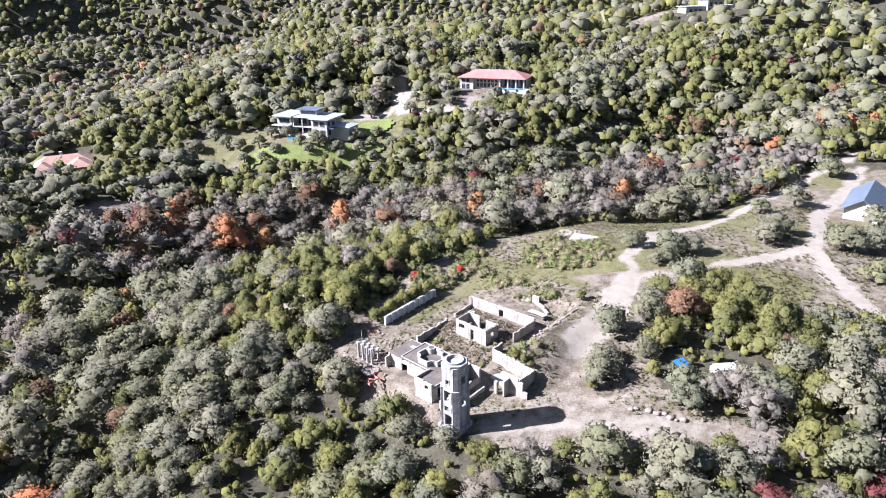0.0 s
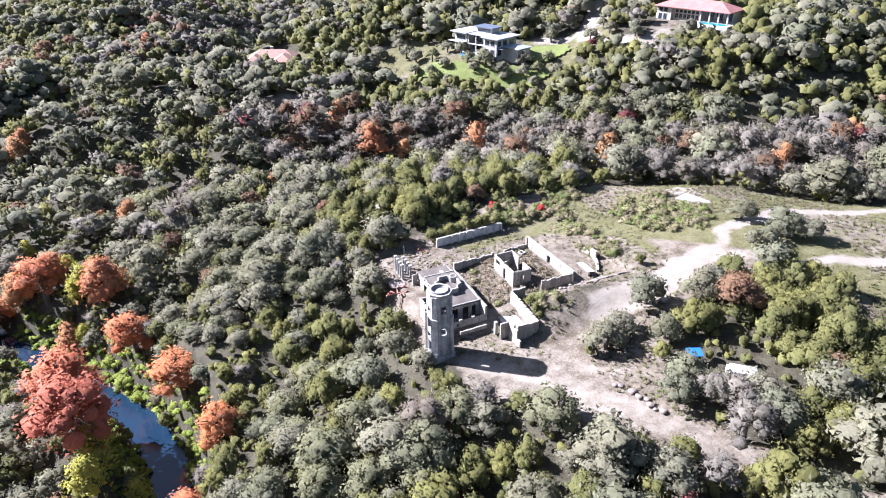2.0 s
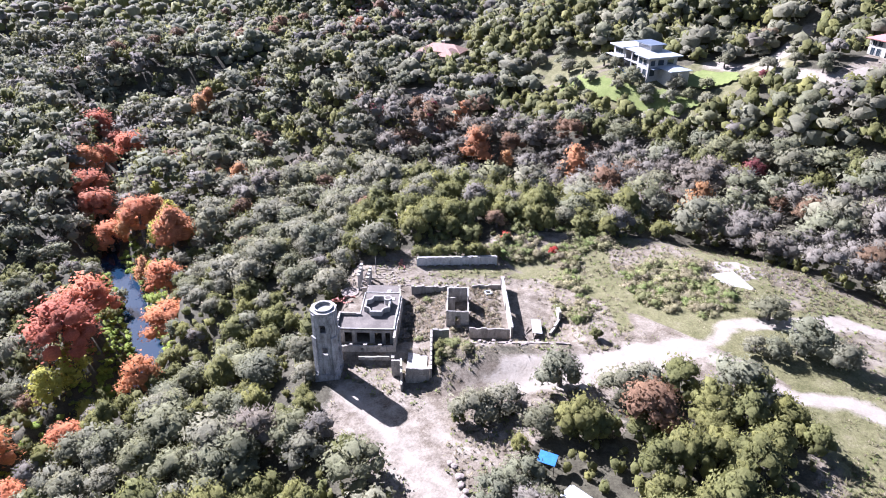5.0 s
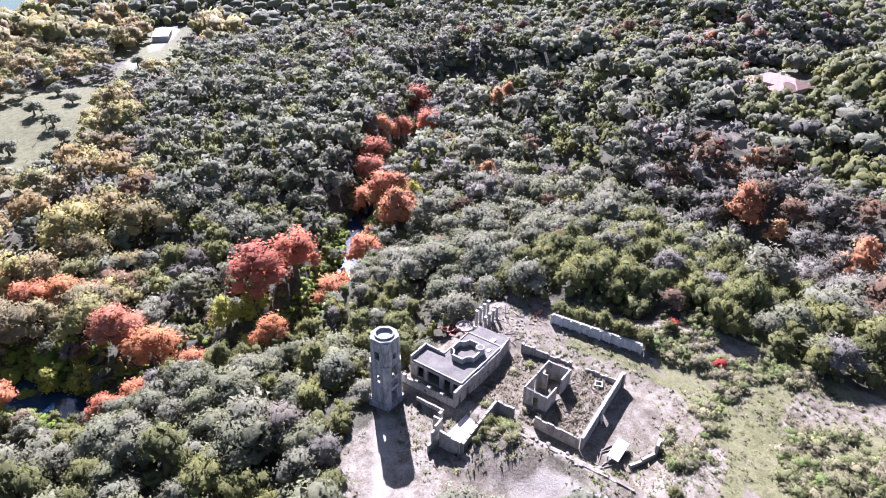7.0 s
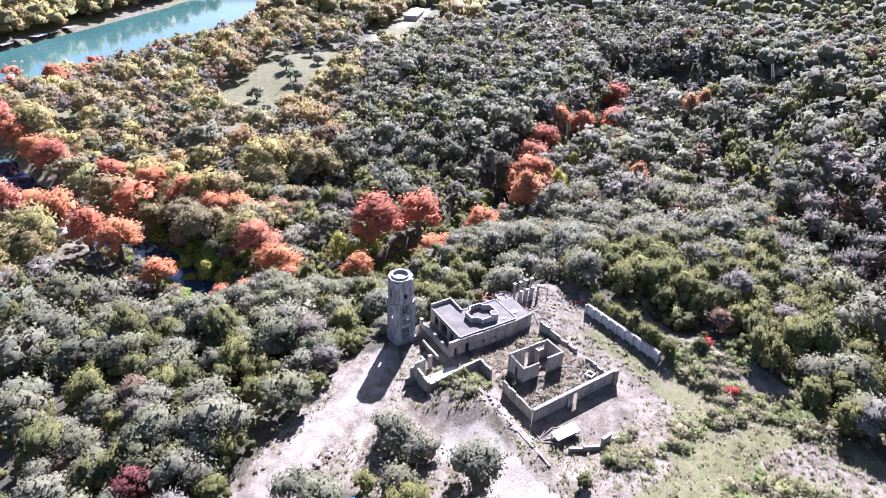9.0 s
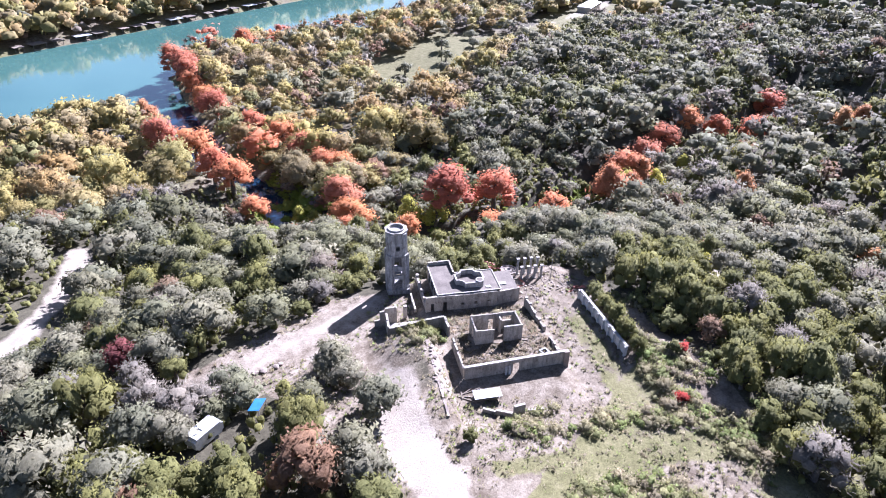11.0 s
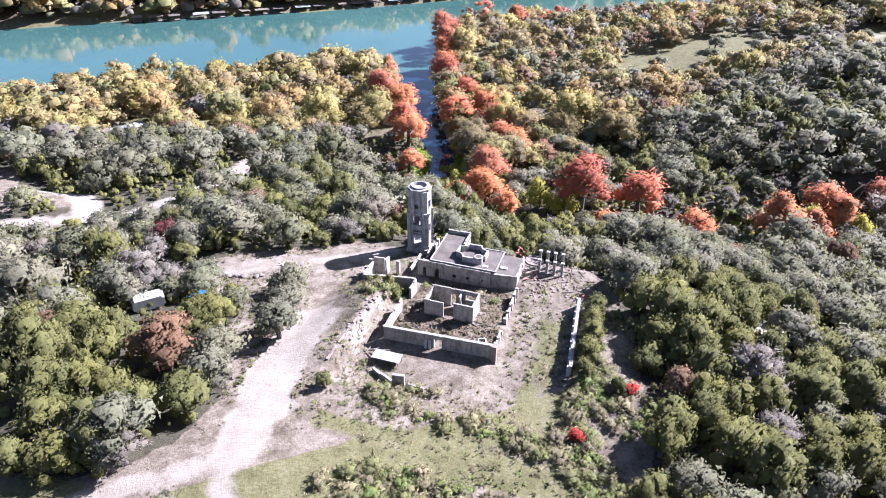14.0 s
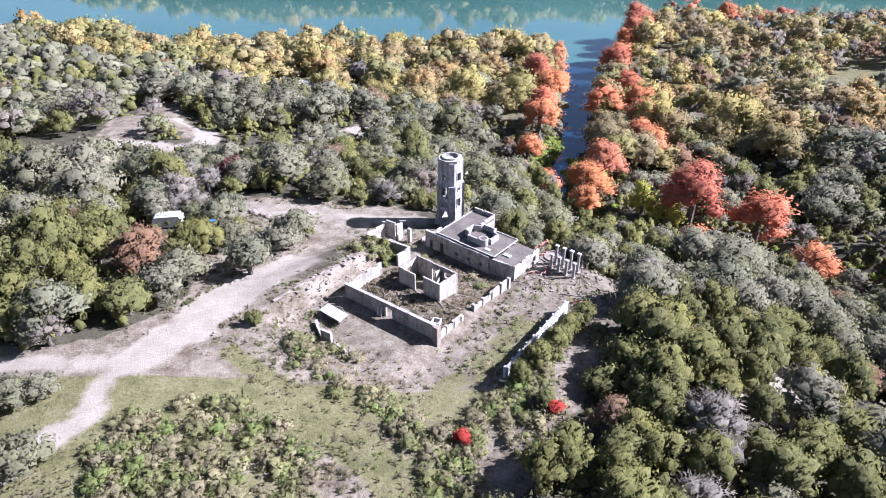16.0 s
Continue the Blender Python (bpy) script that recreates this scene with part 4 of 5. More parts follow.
def white_house():
    e = empty("modern_house", pose(-52, 247, 12.2, 0, 0, -22), "large pale modern three-level house with flat overhanging roofs", "house")
    part("wall", boxes((-12, -5.5, -4, 6, -2, 6.4)), PLASTER, e)
    part("wall", boxes((4.0, 10.5, -5, 6, -2, 6.2)), PLASTER, e)
    part("wall", boxes((-5.496, 3.996, -.5, 6, -2, 6.3)), PLASTER, e)
    part("wall", boxes((-4.5, 3.0, .5, 5, 6.3, 8.4)), PLASTER, e, "clerestory storey")
    part("wall", boxes((10.504, 17.5, -1.0, 6, -2, 3.0)), HOUSE, e, "lower garage wing")
    part("balcony", boxes((-5.49, 3.99, -4.2, -.504, 2.7, 3.0)), PLASTER, e, "deep balcony slab")
    part("terrace", boxes((-5.49, 3.99, -5.2, -.504, -2, .15)), HOUSE, e)
    for x in (-4.9, -1.0, 3.2):
        part("balcony_post", boxes((x, x + .35, -4.1, -3.75, .15, 6.3)), PLASTER, e)
    part("roof", boxes((-13.2, -4.6, -5.4, 7, 6.45, 6.8)), LIGHTROOF, e, "pale overhanging metal roof")
    part("roof", boxes((3.4, 12.0, -6.2, 7, 6.25, 6.6)), LIGHTROOF, e, "pale overhanging metal roof")
    part("roof", boxes((-4.59, 3.39, -4.6, 7, 6.35, 6.6)), LIGHTROOF, e)
    part("roof", boxes((-5.4, 4.0, -.4, 6, 8.45, 8.75)), STEEL, e, "blue-grey top roof")
    part("roof", hip(11.2, 17.5, -1.0, 6, 3.01, 1.0, .7), LIGHTROOF, e, "low hipped roof of the garage wing")
    part("canopy", boxes((10.51, 13.2, -4.6, -1.004, 2.9, 3.1)), STEEL, e, "blue-grey porch roof")
    part("pool", boxes((-4.6, 1.2, -8.4, -6.2, -2, -.35)), POOL, e, "blue pool in front of the terrace")
    for y0, y1, z0, z1 in ((-4.2, -2.6, 3.6, 5.4), (-1.4, .8, 3.6, 5.4), (2.2, 4.6, 3.7, 5.3), (-4.2, -2.4, .3, 2.4)):
        part("window", boxes((10.49, 10.54, y0, y1, z0, z1)), DARKGLASS, e, "dark side window")
    part("canopy", boxes((-13.4, -5.6, -6.2, -4.004, 3.1, 3.35)), LIGHTROOF, e)
    for x0, x1, z0, z1, y in ((-11.2, -9.6, .4, 2.3, -4), (-9.0, -6.4, .3, 2.5, -4), (-11, -6.4, 3.9, 5.7, -4), (4.8, 6.6, .3, 2.3, -5), (7.6, 9.6, .3, 2.3, -5), (4.8, 6.8, 3.6, 5.4, -5),
                              (7.6, 9.4, 3.6, 5.4, -5), (-4.8, -.8, .3, 2.5, -.5), (-.2, 3.4, .3, 2.5, -.5), (-4.8, -1, 3.2, 5.8, -.5), (-.2, 3.4, 3.2, 5.8, -.5), (-4, 2.6, 6.8, 8.1, .5)):
        window(e, x0, x1, z0, z1, y, 0, 2)


def red_house():
    e = empty("villa", pose(21, 277, 23.0, 0, 0, -22), "cream limestone villa with a red clay tile roof and arcade", "house")
    part("wall", boxes((-14, -8, -5, 6, -3, 4.4)), HOUSE, e)
    part("wall", boxes((-7.996, 3, -3.5, 6, -3, 4.4)), HOUSE, e)
    part("wall", boxes((3.004, 14, -.5, 6, -3, 4.4)), HOUSE, e)
    part("terrace", boxes((3.004, 16, -9.5, -.504, -3, .6)), HOUSE, e)
    part("pool", boxes((4.5, 14.5, -9.0, -5.6, .604, .68)), POOL, e, "bright blue pool")
    for x in (3.4, 6.8, 10.2, 13.5):
        part("arcade_column", boxes((x, x + .5, -5.4, -4.9, .6, 4.2)), HOUSE, e)
    part("roof", hip(-14, 14, -5.5, 6, 4.41, 2.7), TILE, e)
    for x in (-7, -5.4, -3.8, -2.2, -.6, 1.0):
        window(e, x, x + 1.1, .6, 2.2, -3.5)
        window(e, x, x + 1.1, 2.6, 3.6, -3.5, 0, 0)
    for x in (-13, -11):
        window(e, x, x + 1.4, 2.6, 4.0, -5)
        window(e, x, x + 1.4, -.4, 1.9, -5)
    for x in (4.2, 7.6, 11):
        window(e, x, x + 2.4, .9, 3.6, -.5, 0, 2)


def tile_house():
    e = empty("tile_roofed_house", pose(-142, 234, 2.6, 0, 0, 25), "low house with faded pink clay tile roofs among trees", "house")
    part("wall", boxes((-9, 9, -4, 4, -2, 3.2)), HOUSE, e)
    part("wall", boxes((2, 9, -10, -4.004, -2, 3.0)), HOUSE, e)
    part("wall", boxes((-9, -4, -8, -4.004, -2, 3.0)), HOUSE, e)
    part("roof", hip(-9, 9, -4, 4, 3.25, 2.6), PINK, e)
    part("roof", hip(2, 9, -11, -1, 3.05, 2.3), PINK, e)
    part("roof", hip(-9, -4, -9, -1, 3.0, 1.9), PINK, e)
    part("chimney", boxes((-1, 0, .5, 1.5, 3.5, 7.0)), HOUSE, e)
    for x in (-3.2, -1.2, .6):
        window(e, x, x + 1.1, .7, 2.4, -4)


def barn():
    e = empty("metal_roofed_house", pose(114, 167, 4.6, 0, 0, 52), "long cream house with a blue-grey metal roof", "house")
    part("wall", boxes((-10, 10, -4, 4, -1.5, 3.4)), HOUSE, e)
    bm = bmesh.new()
    for y0, y1 in ((-5, 0), (5, 0)):
        q = [bm.verts.new(p) for p in ((-11, y0, 3.0), (11, y0, 3.0), (11, y1, 6.4), (-11, y1, 6.4))]
        r = [bm.verts.new((v.co.x, v.co.y, v.co.z - .22)) for v in q]
        for f in [q, r[::-1]] + [[q[i], r[i], r[(i + 1) % 4], q[(i + 1) % 4]] for i in range(4)]:
            bm.faces.new(f)
    bmesh.ops.recalc_face_normals(bm, faces=bm.faces)
    part("roof", bm, STEEL, e, "standing-seam blue-grey roof")
    for x in (-10, 10):
        g = bmesh.new()
        a = [g.verts.new(q) for q in ((x, -4, 3.404), (x, 4, 3.404), (x, 0, 6.1))]
        b = [g.verts.new((v.co.x + (.2 if x < 0 else -.2), v.co.y, v.co.z)) for v in a]
        g.faces.new(a), g.faces.new(b[::-1])
        for i in range(3):
            g.faces.new((a[i], a[(i + 1) % 3], b[(i + 1) % 3], b[i]))
        bmesh.ops.recalc_face_normals(g, faces=g.faces)
        part("gable", g, HOUSE, e)
    for x in (-8, -5, -2, 1, 4, 7):
        window(e, x, x + 1.2, .6, 2.3, -4)


def hill_house():
    e = empty("hilltop_house", pose(152, 397, 44.0, 0, 0, 12), "long white house on the hilltop", "house")
    part("wall", boxes((-16, 16, -4, 5, -4, 3.6)), PLASTER, e)
    part("wall", boxes((-4, 6, -6, -4.004, -4, 7.0)), PLASTER, e)
    part("wall", boxes((-4, 6, -3.996, 4, 3.604, 7.0)), PLASTER, e)
    part("roof", boxes((-16.8, -4.2, -4.8, 5.8, 3.65, 4.0)), LIGHTROOF, e)
    part("roof", boxes((6.2, 16.8, -4.8, 5.8, 3.65, 4.0)), LIGHTROOF, e)
    part("roof", hip(-4, 6, -6, 4, 7.02, 1.2), LIGHTROOF, e)
    part("terrace", boxes((-18, 18, -10, -6.004, -5, -.6)), HOUSE, e)
    for x in (-14, -11, -8, 8, 11, 13.5):
        window(e, x, x + 1.8, .4, 2.6, -4)
    for x in (-3, 0, 3):
        window(e, x, x + 1.8, .4, 2.6, -6)
        window(e, x, x + 1.8, 3.8, 6.0, -6)


white_house(), red_house(), tile_house(), barn(), hill_house()


def cottage(x, y, w, d, turn, roof, label, name="cottage", h=2.6, rise=1.6):
    e = empty(name, pose(x, y, ground_z(x, y), 0, 0, turn), label, "house", "river cottages")
    part("wall", boxes((-w / 2, w / 2, -d / 2, d / 2, -1, h)), HOUSE, e)
    part("roof", hip(-w / 2, w / 2, -d / 2, d / 2, h + .01, rise, .6), roof, e)
    for k in (-.3, .1):
        window(e, k * w, k * w + 1.2, .8, 2.0, -d / 2)
    part("door", boxes((.32 * w, .32 * w + .9, -d / 2 - .04, -d / 2 + .02, 0, 2.05)), WOOD, e)


cottage(49, -60, 9, 8, 20, WHITE, "square river cottage with a white hipped roof", h=2.4)
cottage(58, -57, 8, 5, 10, WOOD, "low dark-roofed river cottage")
cottage(-24, -40, 9, 6, -20, LIGHTROOF, "river cottage with a pale metal roof")
cottage(-38, -34, 6, 5, -40, WHITE, "small river cottage with a white roof")
cottage(-8, -37, 5, 4, 10, LIGHTROOF, "small shed-like river cottage with a pale roof")

cottage(20, -88, 7, 6, 0, LIGHTROOF, "river cottage with a pale metal roof")
cottage(-372, -44, 26, 9, 8, WHITE, "long white farm shed by the field", "farm_shed", 3.2, 1.6)
cottage(-20, -306, 14, 8, 0, LIGHTROOF, "house with a pale roof across the river")
cottage(-12, -292, 9, 8, 10, STEEL, "house with a blue-grey roof across the river")


def dock(x, y, w, roof):
    e = empty("boat_dock", pose(x, y, WATER, 0, 0, random.Random(int(x)).uniform(-8, 8)), "covered timber boat dock on the far bank", "dock", "boat docks")
    part("deck", boxes((-w / 2, w / 2, -3, 3, .2, .45)), WOOD, e)
    for px in (-w / 2 + .2, w / 2 - .4):
        for py in (-2.8, 2.6):
            part("pile", boxes((px, px + .2, py, py + .2, -3, 2.9)), WOOD, e)
    part("canopy", boxes((-w / 2 - .3, w / 2 + .3, -3.4, 3.4, 2.9, 3.1)), roof, e)


for i in range(26):
    x = 40 - i * 12.5 + (i * 7 % 5)
    y = float(np.interp(x, [q[0] for q in FAR_BANK], [q[1] for q in FAR_BANK])) + 3
    dock(x, y, 5 + (i * 3) % 5, (WOOD, ROOF, ROOF, WOOD, LIGHTROOF)[(i * 3) % 5])

# camp things in the trees beside the track
e = empty("camper_trailer", pose(46, 92, ground_z(46, 92), 0, 0, 5), "old pale camper trailer parked under trees", "trailer")
body = boxes((-2.2, 2.2, -1.05, 1.05, .5, 2.3))
bmesh.ops.bevel(body, geom=[q for q in body.edges if abs(q.verts[0].co.y - q.verts[1].co.y) > .5], offset=.35, segments=3, affect="EDGES")
part("body", body, WHITE, e)
part("roof_hatch", boxes((-.4, .4, -.35, .35, 2.304, 2.4)), WHITE, e, "white roof hatch")
for x in (-.9, .9):
    for y in (-1.0, 1.0):
        bm = bmesh.new()
        tube(bm, .35, .35, (x, y - .1, .35), (x, y + .1, .35), 14)
        part("wheel", bm, DARKGLASS, e, "black tyre")
for x in (-1.8, .4):
    part("window", boxes((x + .2, x + 1.1, -1.08, -1.04, 1.3, 1.85)), DARKGLASS, e)
e = empty("tarp_shelter", pose(39.2, 94, ground_z(39.2, 94), 0, 0, 25), "blue tarpaulin stretched over poles", "shelter")
bm = boxes((-1.15, 1.15, -.8, .8, 2.0, 2.04))
for v in bm.verts:
    v.co.z += .25 * v.co.y
part("tarpaulin", bm, BLUE, e)
for x in (-1.05, 1.05):
    for y in (-.7, .7):
        part("pole", boxes((x - .04, x + .04, y - .04, y + .04, 0, 1.99 + .25 * y)), WOOD, e)


def utility_pole(x, y, h):
    e = empty("utility_pole", pose(x, y, ground_z(x, y), 0, 0, 20), "dark timber utility pole with a crossarm", "pole", "utility poles")
    bm = bmesh.new()
    tube(bm, .18, .12, (0, 0, -1), (0, 0, h), 8)
    part("shaft", bm, WOOD, e)
    part("crossarm", boxes((-1.1, 1.1, -.06, .06, h - 1.0, h - .85)), WOOD, e)
    for px in (-1.0, -.5, .5, 1.0):
        part("insulator", boxes((px - .05, px + .05, -.05, .05, h - .85, h - .65)), WHITE, e)


utility_pole(92, -119, 11)
utility_pole(-200, -48, 11)
utility_pole(-310, -62, 11)
# overhead cable to the far bank
cable = bpy.data.curves.new("overhead_cable", "CURVE")
cable.dimensions, cable.bevel_depth = "3D", .05
sp = cable.splines.new("POLY")
sp.points.add(16)
for i, q in enumerate(sp.points):
    k = i / 16
    q.co = (92 - 150 * k, -119 - 195 * k, ground_z(92, -119) + 10.3 - 5 * math.sin(math.pi * k), 1)
cable.materials.append(DARKGLASS)
tagged(new("overhead_cable", cable), "thin dark overhead cable crossing the river", "cable")
# concrete slab in the field
e = empty("concrete_slab", pose(34, 150, ground_z(34, 150) - .05, 0, 0, -28), "cracked pale concrete slab lying in the field", "slab")
part("slab_body", boxes((-3.2, 3.2, -2.2, 2.2, -.4, .15)), TRIM, e)
part("slab_step", boxes((3.21, 5.4, -2.2, -.2, -.4, .08)), TRIM, e)


# ---- trees ----
rng = np.random.default_rng(5)


def ico(level):
    bm = bmesh.new()
    bmesh.ops.create_icosphere(bm, subdivisions=level, radius=1)
    bm.verts.ensure_lookup_table()
    v = np.array([p.co[:] for p in bm.verts])
    f = np.array([[q.index for q in g.verts] for g in bm.faces])
    bm.free()
    return v, f


ICO = {1: ico(1), 2: ico(2)}
SHAPE = {  # radius, crown foot, height, flatness of the lobes
    "oak": (4.2, 1.3, 6.0, .75), "juniper": (2.7, .5, 5.2, .95), "bare": (3.6, 1.2, 6.3, .85), "cypress": (6.2, 2.0, 13.5, .75), "orange": (4.2, 1.2, 9.5, .85),
    "golden": (5.2, 2.0, 9.5, .8), "brown": (3.2, 1.0, 6.5, .85), "maroon": (2.8, .8, 5.0, .85), "yellow": (3.2, 1.0, 7.5, .85), "brush": (1.2, .0, 1.0, .7), "redbush": (1.1, .0, 1.8, .9), "reed": (1.6, .0, 1.6, .7),
}
SPARSE = {"bare": .88, "brush": .7, "yellow": .75, "cypress": .95}


def crown(kind, lobes, leaves, level, seed):
    """Triangles of a crown and the way they face: uneven inner masses with many small leaf clumps standing proud of them, ragged and with gaps."""
    r = np.random.default_rng(seed)
    R, foot, H, flat = SHAPE[kind]
    thin = SPARSE.get(kind, 1.0)
    V, F, N, n = [], [], [], 0
    iv, ifc = ICO[level]
    ifc = ifc[iv[ifc].mean(1)[:, 2] > -.3]
    tall = kind in ("yellow", "orange")
    low = kind in ("brush", "reed", "redbush")
    mid = np.array([0, 0, foot + (H - foot) * .3])
    lop = r.uniform(-.22, .22, 2) * R
    few = lobes < 7
    for i in range(lobes):
        u = (i + .5) / lobes
        ang = i * 2.4 + r.uniform(-.6, .6)
        if tall:
            z = foot + (H - foot) * (.1 + .74 * u ** 1.1)
            reach = R * (1.0 - .8 * u) * r.uniform(.45, .75)
            rad = R * (.56 - .26 * u) * r.uniform(.8, 1.15) * (1.25 if few else 1)
        elif kind == "juniper":
            # ragged upright plumes of unequal height
            el = u ** .7 * r.uniform(.7, 1.15)
            z = foot + (H - foot) * (.16 + .6 * min(el, 1.1))
            reach = R * .78 * math.sqrt(max(.03, 1 - el * .88)) * r.uniform(.55, 1.2)
            rad = R * r.uniform(.22, .44) * (1.5 if few else 1.0)
        else:
            el = u ** .75 * r.uniform(.78, 1.12)
            z = foot + (H - foot) * (.2 + .6 * min(el, 1))
            reach = R * .8 * math.sqrt(max(.02, 1 - el * .88)) * r.uniform(.7, 1.15)
            rad = R * r.uniform(.22, .48) * (1.5 if few else 1.0)
        if lobes == 1:
            reach, z, rad = 0.0, foot + (H - foot) * .42, R * .8
        c = np.array([reach * math.cos(ang) + lop[0] * u, reach * math.sin(ang) + lop[1] * u, z])
        squash = np.array([1, 1, flat * (1.35 if kind == "juniper" else 1)])
        core = iv * (1 + r.uniform(-.26, .26, (len(iv), 1))) * rad * (.86 if few else .68) * thin * squash + c
        V.append(core)
        N.append(iv * .4 + (core - mid) / R * .6 + r.normal(size=iv.shape) * .1)
        F.append(ifc + n)
        n += len(core)
        d = r.normal(size=(leaves, 3))
        d[:, 2] = np.abs(d[:, 2]) * 1.1 - .4
        d /= np.linalg.norm(d, axis=1)[:, None]
        p = c + d * rad * squash * r.uniform(.6, 1.3, (leaves, 1))
        t = np.cross(d + r.normal(size=d.shape) * .6, r.normal(size=d.shape))
        t /= np.linalg.norm(t, axis=1)[:, None] + 1e-9
        w = np.cross(d + r.normal(size=d.shape) * .6, t)
        w /= np.linalg.norm(w, axis=1)[:, None] + 1e-9
        s = rad * r.uniform(.5, 1.3, (leaves, 1)) * (1.14 if leaves > 35 else 1.1) / math.sqrt(max(leaves, 14))
        if kind in ("bare", "brush") and leaves >= 30:
            # thin twigs pointing outwards
            w, t, s = d + r.normal(size=d.shape) * .35, t * .4, s * 1.3
        elif kind == "juniper":
            w = w * .6 + np.array([0, 0, .7])
        elif kind == "cypress":
            # flat feathery sprays
            w[:, 2] *= .35
            t[:, 2] *= .35
            s = s * 1.15
        a, b, e = p - t * s - w * s * .7, p + t * s * .9 - w * s * r.uniform(.2, 1, (leaves, 1)), p + w * s + t * s * r.uniform(-.6, .6, (leaves, 1))
        face = np.cross(b - a, e - a)
        flip = (face * d).sum(1) < 0
        b[flip], e[flip] = e[flip].copy(), b[flip].copy()
        V.append(np.stack([a, b, e], 1).reshape(-1, 3))
        face = np.cross(b - a, e - a)
        face /= np.linalg.norm(face, axis=1)[:, None] + 1e-9
        N.append(np.repeat(d * .35 + (p - mid) / R * .65 + face * .26 + r.normal(size=d.shape) * .08, 3, 0))
        F.append(np.arange(leaves * 3).reshape(-1, 3) + n)
        n += leaves * 3
    N = np.concatenate(N)
    N[:, 2] += .7 if low else .25
    N /= np.linalg.norm(N, axis=1)[:, None] + 1e-9
    return np.concatenate(V), np.concatenate(F), N


def trunk_mesh(kind, seed):
    r = random.Random(seed)
    R, foot, H, _ = SHAPE[kind]
    bm = bmesh.new()
    fat = .05 * R + .02 * H
    knee = Vector((r.uniform(-.2, .2), r.uniform(-.2, .2), foot + .15 * H))
    tube(bm, fat * 1.5, fat, (0, 0, -.6), knee, 8)
    tall = H * (.85 if kind in ("cypress", "yellow", "orange") else .6)
    tube(bm, fat, fat * .35, knee, (knee.x * 2, knee.y * 2, tall), 7)
    for i in range(3):
        t = i * 2.1 + r.uniform(-.4, .4)
        out = R * r.uniform(.5, .8) * (1.25 if kind == "bare" else 1)
        z0 = knee.z + (tall - knee.z) * r.uniform(0, .7)
        tube(bm, fat * .45, fat * .12, (knee.x, knee.y, z0), (math.cos(t) * out, math.sin(t) * out, min(H * .92, z0 + H * r.uniform(.15, .35))), 5)
    data = bpy.data.meshes.new("trunk")
    bm.to_mesh(data)
    bm.free()
    data.materials.append(BARK)
    return data


NAMES = {
    "oak": ("live_oak", "broad grey-green live oak on the hillside", "tree"), "juniper": ("juniper_tree", "dense dark olive-green juniper tree", "tree"),
    "bare": ("bare_tree", "leafless grey-brown twiggy tree", "tree"), "cypress": ("bald_cypress", "rust-red autumn cypress by the creek", "tree"),
    "orange": ("autumn_tree", "orange autumn tree in the valley", "tree"), "golden": ("pecan_tree", "large golden-brown autumn tree on the river flat", "tree"),
    "brown": ("russet_oak", "brown russet autumn oak", "tree"), "maroon": ("sumac_tree", "dark maroon-leaved small tree", "tree"),
    "yellow": ("willow_tree", "bright yellow-green young willow", "tree"), "brush": ("shrub", "dry grey-green scrub bush", "shrub"), "redbush": ("red_shrub", "small bright red autumn shrub", "shrub"), "reed": ("reed_bed", "bright green reeds at the water's edge", "reeds"),
}
RICH = {}


def rich(kind):
    """Six crowns and trunks of a kind, shared by its trees."""
    if kind not in RICH:
        small = kind in ("brush", "redbush", "reed")
        RICH[kind] = []
        for i in range(3 if small else 6):
            v, f, nn = crown(kind, 6 if small else (30 if kind == "cypress" else 20), 36 if small else (80 if kind == "cypress" else 54), 1, 100 + i * 7 + len(kind))
            data = mesh_from("crown", v, f, True, nn)
            data.materials.append(LEAVES[kind])
            RICH[kind].append((data, None if small else trunk_mesh(kind, i)))
    return RICH[kind]


def plant(kind, x, y, s=1.0, tall=1.0, sink=0.1):
    k = rng.integers(len(rich(kind)))
    data, trunk = rich(kind)[k]
    name, label, cat = NAMES[kind]
    m = pose(x, y, ground_z(x, y) - sink, 0, 0, float(rng.uniform(0, 360))) @ Matrix.Diagonal((s, s, s * tall, 1))
    if trunk is None:
        ob = new(name, data)
        ob.matrix_world = m
    else:
        ob = new(name)
        ob.matrix_world = m
        link_mesh("trunk", trunk, None, ob)
        link_mesh("crown", data, None, ob)
    return tagged(ob, label, cat, name + "s")


# trees that can be told apart, placed one by one
TREES = {}
TREES["cypress"] = [(-56, 57.5, 1.12), (-68.5, 65, 1.15), (-50.5, 76.5, 1.0), (-70, 83, .85), (-105, 89, .9), (-120, 83, .90), (-136, 85, 1.05), (-149, 87, 1.00), (-163, 90, .90), (-174, 98, .90), (-183, 110, 1.15), (-215, 108, 1.20), (-205, 110, 1.00), (-44, 29, 1.00), (-38, 38, .90), (-61, 18, .70), (-62, 3, .85), (-24, 50, .60), (-22, 40, .60), (-20, 34, .60), (-29, 64, .60), (-41, -54, 1.00), (-42, -36, 1.10), (-33, -6, 1.00), (-36, -19, .95), (-27, 10, .75), (-106, -139, 1.20), (-76, -70, 1.15)]
TREES["cypress"] += [(-82, -84, 1.00), (-90, -101, 1.10), (-97, -116, 1.15), (-104, -128, 1.15), (-73, -43, 1.05), (-66, -9, 1.00), (-71, -26, .90), (-63, 11, .85), (-154, -146, 1.10), (-141, -148, .80), (-168, -142, .80)]
